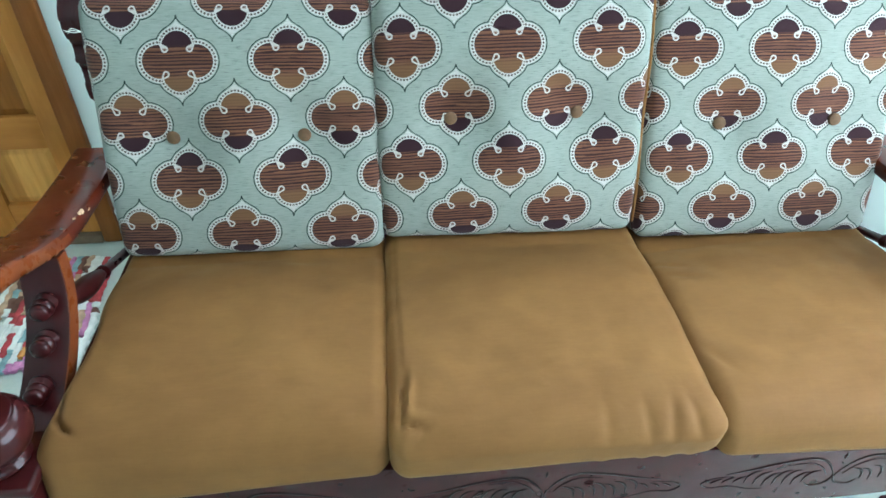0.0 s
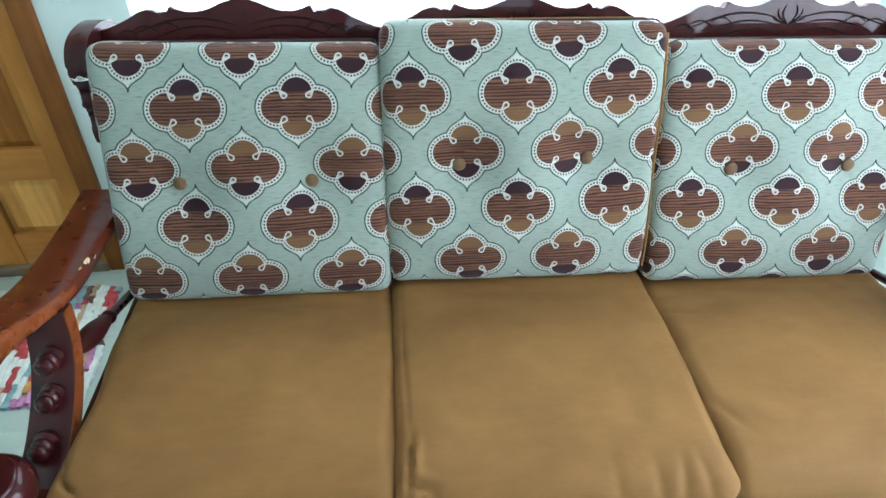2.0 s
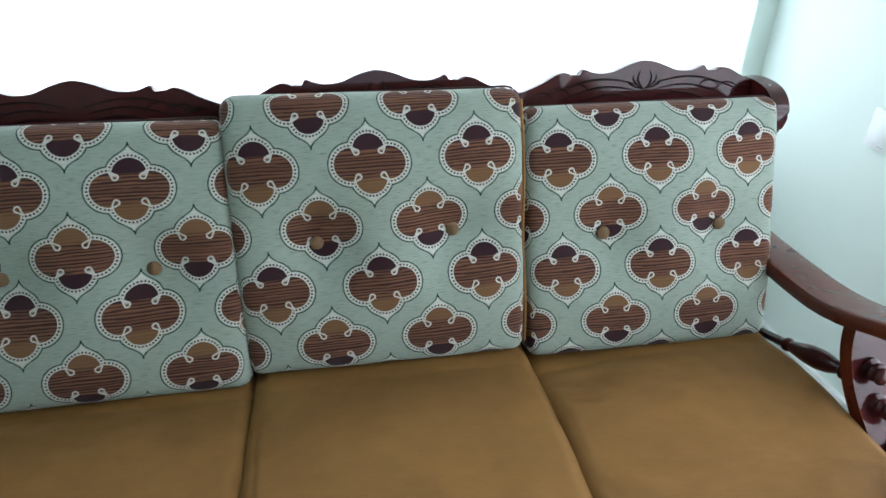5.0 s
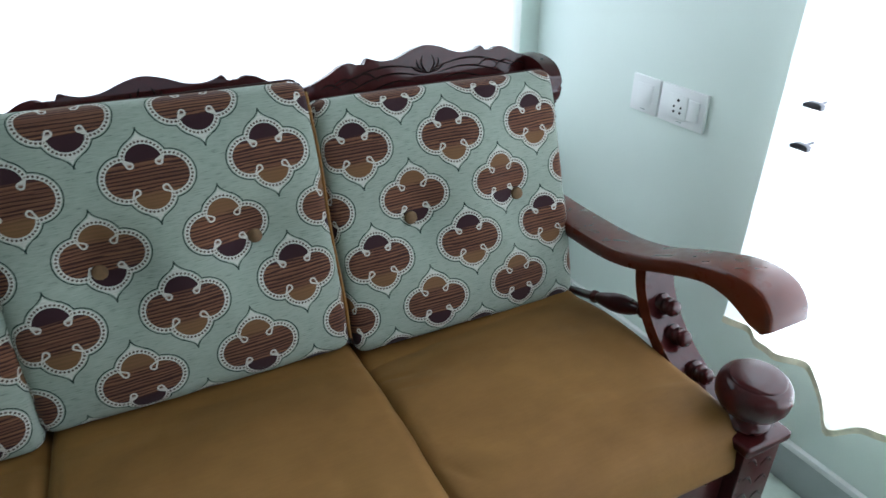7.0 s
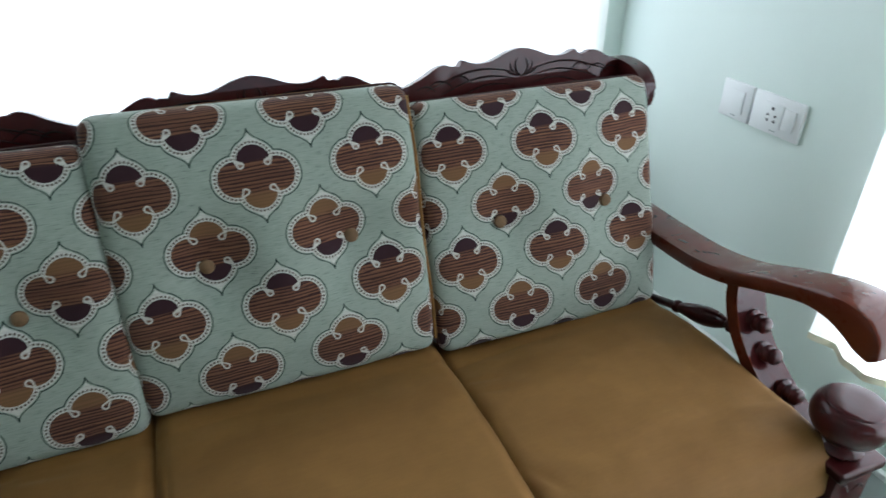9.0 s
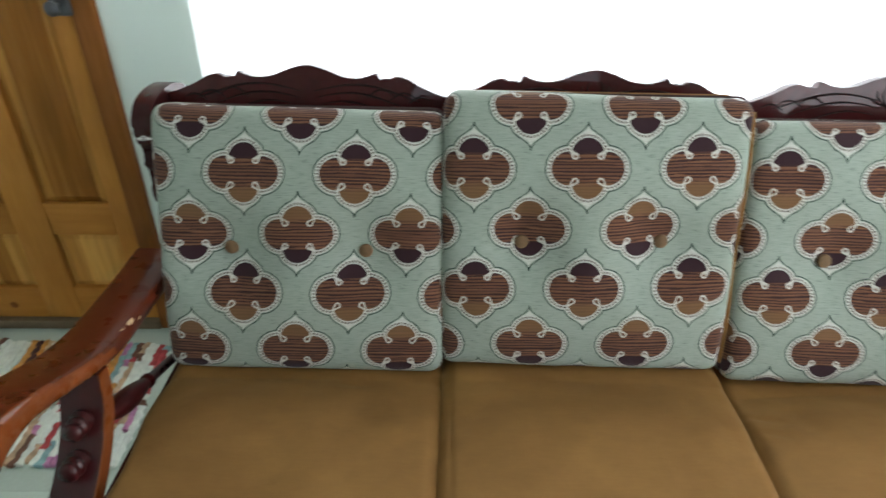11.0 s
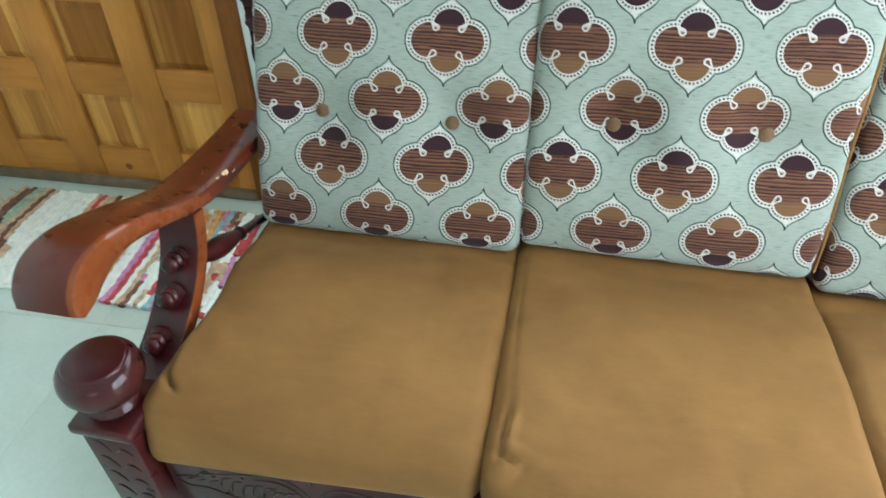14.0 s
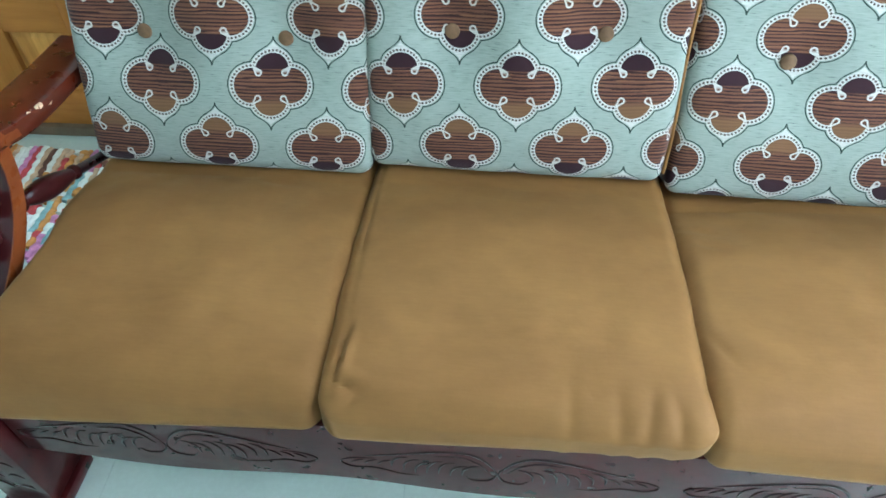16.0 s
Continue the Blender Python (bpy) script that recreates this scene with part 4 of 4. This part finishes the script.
def back_cushion(cx, w, h, tilt, y0, z0, centre, buttons, seed, bands, weave, edge_right=False, swell=0.022, drop=0.0):
    """centre: where a motif with a dark upper lobe has its middle, in sofa metres across and metres up the face."""
    T = 0.105
    ob = thing("back_cushion", bands, "cushion", "back cushions on the sofa")
    m = pose(cx, y0, z0, -tilt, 0, 0)
    ob.matrix_world = m
    spots = [(bx - cx, bz, (by + swell * 0.85) * 0.75, 0.085) for bx, bz, by in buttons]
    bm = cushion_mesh(w, T, h, 0.027, swell, spots, (centre[0] - cx, centre[1]), seed, 0.010, weave=weave, top_drop=drop)
    for v in bm.verts:
        v.co.y += T / 2
    body = part("cover", bm, M_CLOTH, ob)
    for bx, bz, by in buttons:
        button(ob, bx - cx, by - 0.012, bz, 0)
    # corded seams round the face
    for yy in (0.030, T - 0.020):
        bm = bmesh.new()
        k, r = 0.004, 0.030
        hw = w / 2 + 0.0015
        pts = []
        for a, b, s0 in ((hw - r, h - r, 0), (-hw + r, h - r, 90), (-hw + r, r, 180), (hw - r, r, 270)):
            pts += [Vector((a + r * math.cos(radians(s0 + q * 15)), yy, b + r * math.sin(radians(s0 + q * 15)))) for q in range(7)]
        pts.append(pts[0])
        tube(bm, pts, 0.0022, 6)
        part("piping", bm, M_VELVET if (edge_right and yy > 0.04) else M_CLOTH, ob)
    if edge_right:
        bm = bmesh.new()
        tube(bm, smooth_line([Vector((w / 2 + 0.001 + 0.002 * math.sin(q * 1.3), 0.014 - 0.006 * math.sin(q / 8 * math.pi), 0.020 + (h - 0.045) * q / 8)) for q in range(9)], 5), 0.0036, 8)
        part("side_welt", bm, M_VELVET, ob, "mustard velvet welt along the side")
        bm = box(w / 2 + 0.002, w / 2 + 0.0075, 0.040, T - 0.018, 0.03, h - 0.03, 0.0025)
        part("side_gusset", bm, M_VELVET, ob, "mustard velvet side gusset")
    return ob


c1 = back_cushion(-0.553, 0.554, 0.525, 18.8, -0.007, 0.428, (-0.6630, 0.1713), [(-0.691, 0.255, 0.028), (-0.428, 0.254, 0.028)], 1.0, "aqua cushion with brown quatrefoils, leaning beside the worn arm", (1.0274, 1.0247, 0.0055, 0.0626), drop=0.005)
c2 = back_cushion(0.001, 0.558, 0.538, 17.0, 0.002, 0.446, (-0.0070, 0.1783), [(-0.127, 0.262, 0.024), (0.137, 0.269, 0.024)], 5.0, "taller aqua cushion with brown quatrefoils and a mustard side seam", (1.0084, 1.0098, 0.0343, -0.0096), True, 0.030, 0.004)
c3 = back_cushion(0.563, 0.545, 0.520, 18.8, -0.005, 0.425, (0.3694, 0.1886), [(0.450, 0.260, 0.016), (0.707, 0.262, 0.016)], 9.0, "aqua cushion with brown quatrefoils, leaning at the curtain side", (1.0014, 0.984, 0.0094, -0.0405))

# loose white threads at a cushion's corner
th = tagged(part("loose_thread", bmesh.new(), M_THREAD), "short loose white thread at a cushion corner", "thread")
bm = bmesh.new()
for k in range(3):
    a = Vector((-0.828, 0.150, 0.862))
    tube(bm, smooth_line([a, a + Vector((-0.012, -0.010, 0.002 + 0.004 * k)), a + Vector((-0.026, -0.012 + 0.006 * k, 0.008 - 0.006 * k))], 5), 0.0007, 5)
bm.to_mesh(th.data)
bm.free()


def seat_cushion(x0, x1, y0, y1, z0, z1, seed, label, tuck, sink, droop, folds):
    w, d, h = x1 - x0, y1 - y0, z1 - z0
    ob = thing("seat_cushion", label, "cushion", "seat cushions on the sofa")
    ob.location = ((x0 + x1) / 2, y0, z0)

    def shape(co, fx, fz, half):
        # local z is the cushion's depth from front to back, -y its top
        roll = 0.085 / half[2]
        front = min(1.0, max(0.0, (-fz - (1 - roll)) / roll))
        if co.y < 0:
            co.y += 0.040 * (1 - math.sqrt(max(0.0, 1 - front * front))) * min(1.0, -co.y / half[1])
        if co.y < 0:
            co.y += (sink[0] + (sink[1] - sink[0]) * (fx + 1) / 2) * min(1.0, max(0.0, fz - 0.05) / 0.55) ** 1.5
        # the front hangs over the rail
        hang = droop[0] + (droop[1] - droop[0]) * (fx + 1) / 2
        low = (max(0.0, -fz - 0.70) / 0.30) ** 1.4
        co.z -= 0.8 * hang * low * min(1.0, max(0.0, 0.5 + co.y / half[1]))
        co.y += hang * low * min(1.0, max(0.0, 0.4 + co.y / half[1]))
        # sides draw in at mid-length where the arms press
        pinch = math.exp(-((fz + 0.22) / 0.38) ** 2)
        co.x -= tuck[0] * pinch * max(0.0, -fx) ** 6
        co.x += tuck[1] * max(0.0, fx) ** 6 * front
        for a, b, deep, wide, ang, *far in folds:
            ca, sa = math.cos(ang), math.sin(ang)
            lx, lz = fx * half[0] - a, fz * half[2] - b
            across, along = lx * ca + lz * sa, -lx * sa + lz * ca
            co.y += deep * math.exp(-(across / wide) ** 2) * math.exp(-(along / (far[0] if far else 0.035)) ** 2)
        return co

    bm = cushion_mesh(w, h, d, 0.034, 0.012, [], (0, 0), seed, 0.010, (120, 16, 110), shape)
    # lay it down: depth runs back, top up
    bmesh.ops.transform(bm, matrix=Matrix(((1, 0, 0, 0), (0, 0, 1, 0), (0, -1, 0, h / 2), (0, 0, 0, 1))), verts=bm.verts)
    part("cover", bm, M_VELVET, ob)
    return ob


seat_cushion(-0.832, -0.272, -0.502, 0.10, 0.336, 0.447, 2.0, "mustard velvet seat cushion with a bunched corner by the post", (-0.024, 0.0), (0.034, 0.030), (0.030, 0.008),
             [(-0.255, -0.228, 0.009, 0.005, 0.75, 0.018), (-0.240, -0.245, 0.010, 0.005, 0.95, 0.022), (-0.262, -0.205, 0.007, 0.005, 0.5, 0.016), (0.10, 0.16, 0.003, 0.012, 1.5), (-0.10, -0.05, 0.002, 0.015, 1.2, 0.08)])
seat_cushion(-0.272, 0.290, -0.516, 0.10, 0.336, 0.451, 6.0, "mustard velvet middle seat cushion with a folded crease at its corner", (0.0, 0.014), (0.022, 0.018), (0.004, -0.008),
             [(-0.254, -0.222, 0.010, 0.0050, -0.12, 0.042), (-0.242, -0.220, -0.005, 0.007, -0.12, 0.040), (-0.243, -0.268, 0.009, 0.0050, 1.20, 0.022), (-0.232, -0.254, -0.004, 0.007, 1.25, 0.03), (-0.226, -0.284, 0.005, 0.006, 2.2, 0.020), (0.15, -0.290, 0.005, 0.010, 0.1), (0.19, -0.290, 0.006, 0.009, -0.1), (0.23, -0.290, 0.006, 0.009, 0.2), (0.08, -0.290, 0.004, 0.010, 0.0), (-0.256, 0.02, 0.004, 0.004, 0.02, 0.18), (-0.10, -0.16, 0.0015, 0.02, 1.4, 0.10)])
seat_cushion(0.290, 0.838, -0.506, 0.10, 0.336, 0.447, 12.0, "mustard velvet seat cushion beside the curtained window", (0.0, 0.0), (0.048, 0.020), (0.008, 0.016),
             [(-0.240, -0.165, 0.005, 0.010, 0.5), (0.20, -0.18, -0.005, 0.012, 1.4, 0.06), (0.05, -0.14, -0.003, 0.012, 1.3, 0.05), (-0.22, 0.05, 0.003, 0.008, 1.3), (-0.23, 0.10, 0.003, 0.008, 1.2)])

# ---- floor tiles, one by one ----
TS = 0.60
floor_inv = floor.matrix_world.inverted()
cut_tiles = {}
for i in range(-1, 7):
    for j in range(-1, 12):
        x0, y0 = WX0 + 0.27 + i * TS, WY0 + 0.22 + j * TS
        xa, xb, ya, yb = max(x0, WX0), min(x0 + TS, WX1), max(y0, WY0), min(y0 + TS, WY1 - 0.031)
        if xb - xa < 0.02 or yb - ya < 0.02:
            continue
        key = (round(xb - xa, 3), round(yb - ya, 3))
        if key not in cut_tiles:
            cut_tiles[key] = finish(box(0.0008, key[0] - 0.0008, 0.0008, key[1] - 0.0008, -0.0011, 0.0, 0.0), "tile", M_TILE, False)
        ob = new("tile", cut_tiles[key])
        ob.parent = floor
        ob.matrix_parent_inverse = floor_inv
        ob.matrix_world = ROOM @ Matrix.Translation((xa, ya, FLOOR))
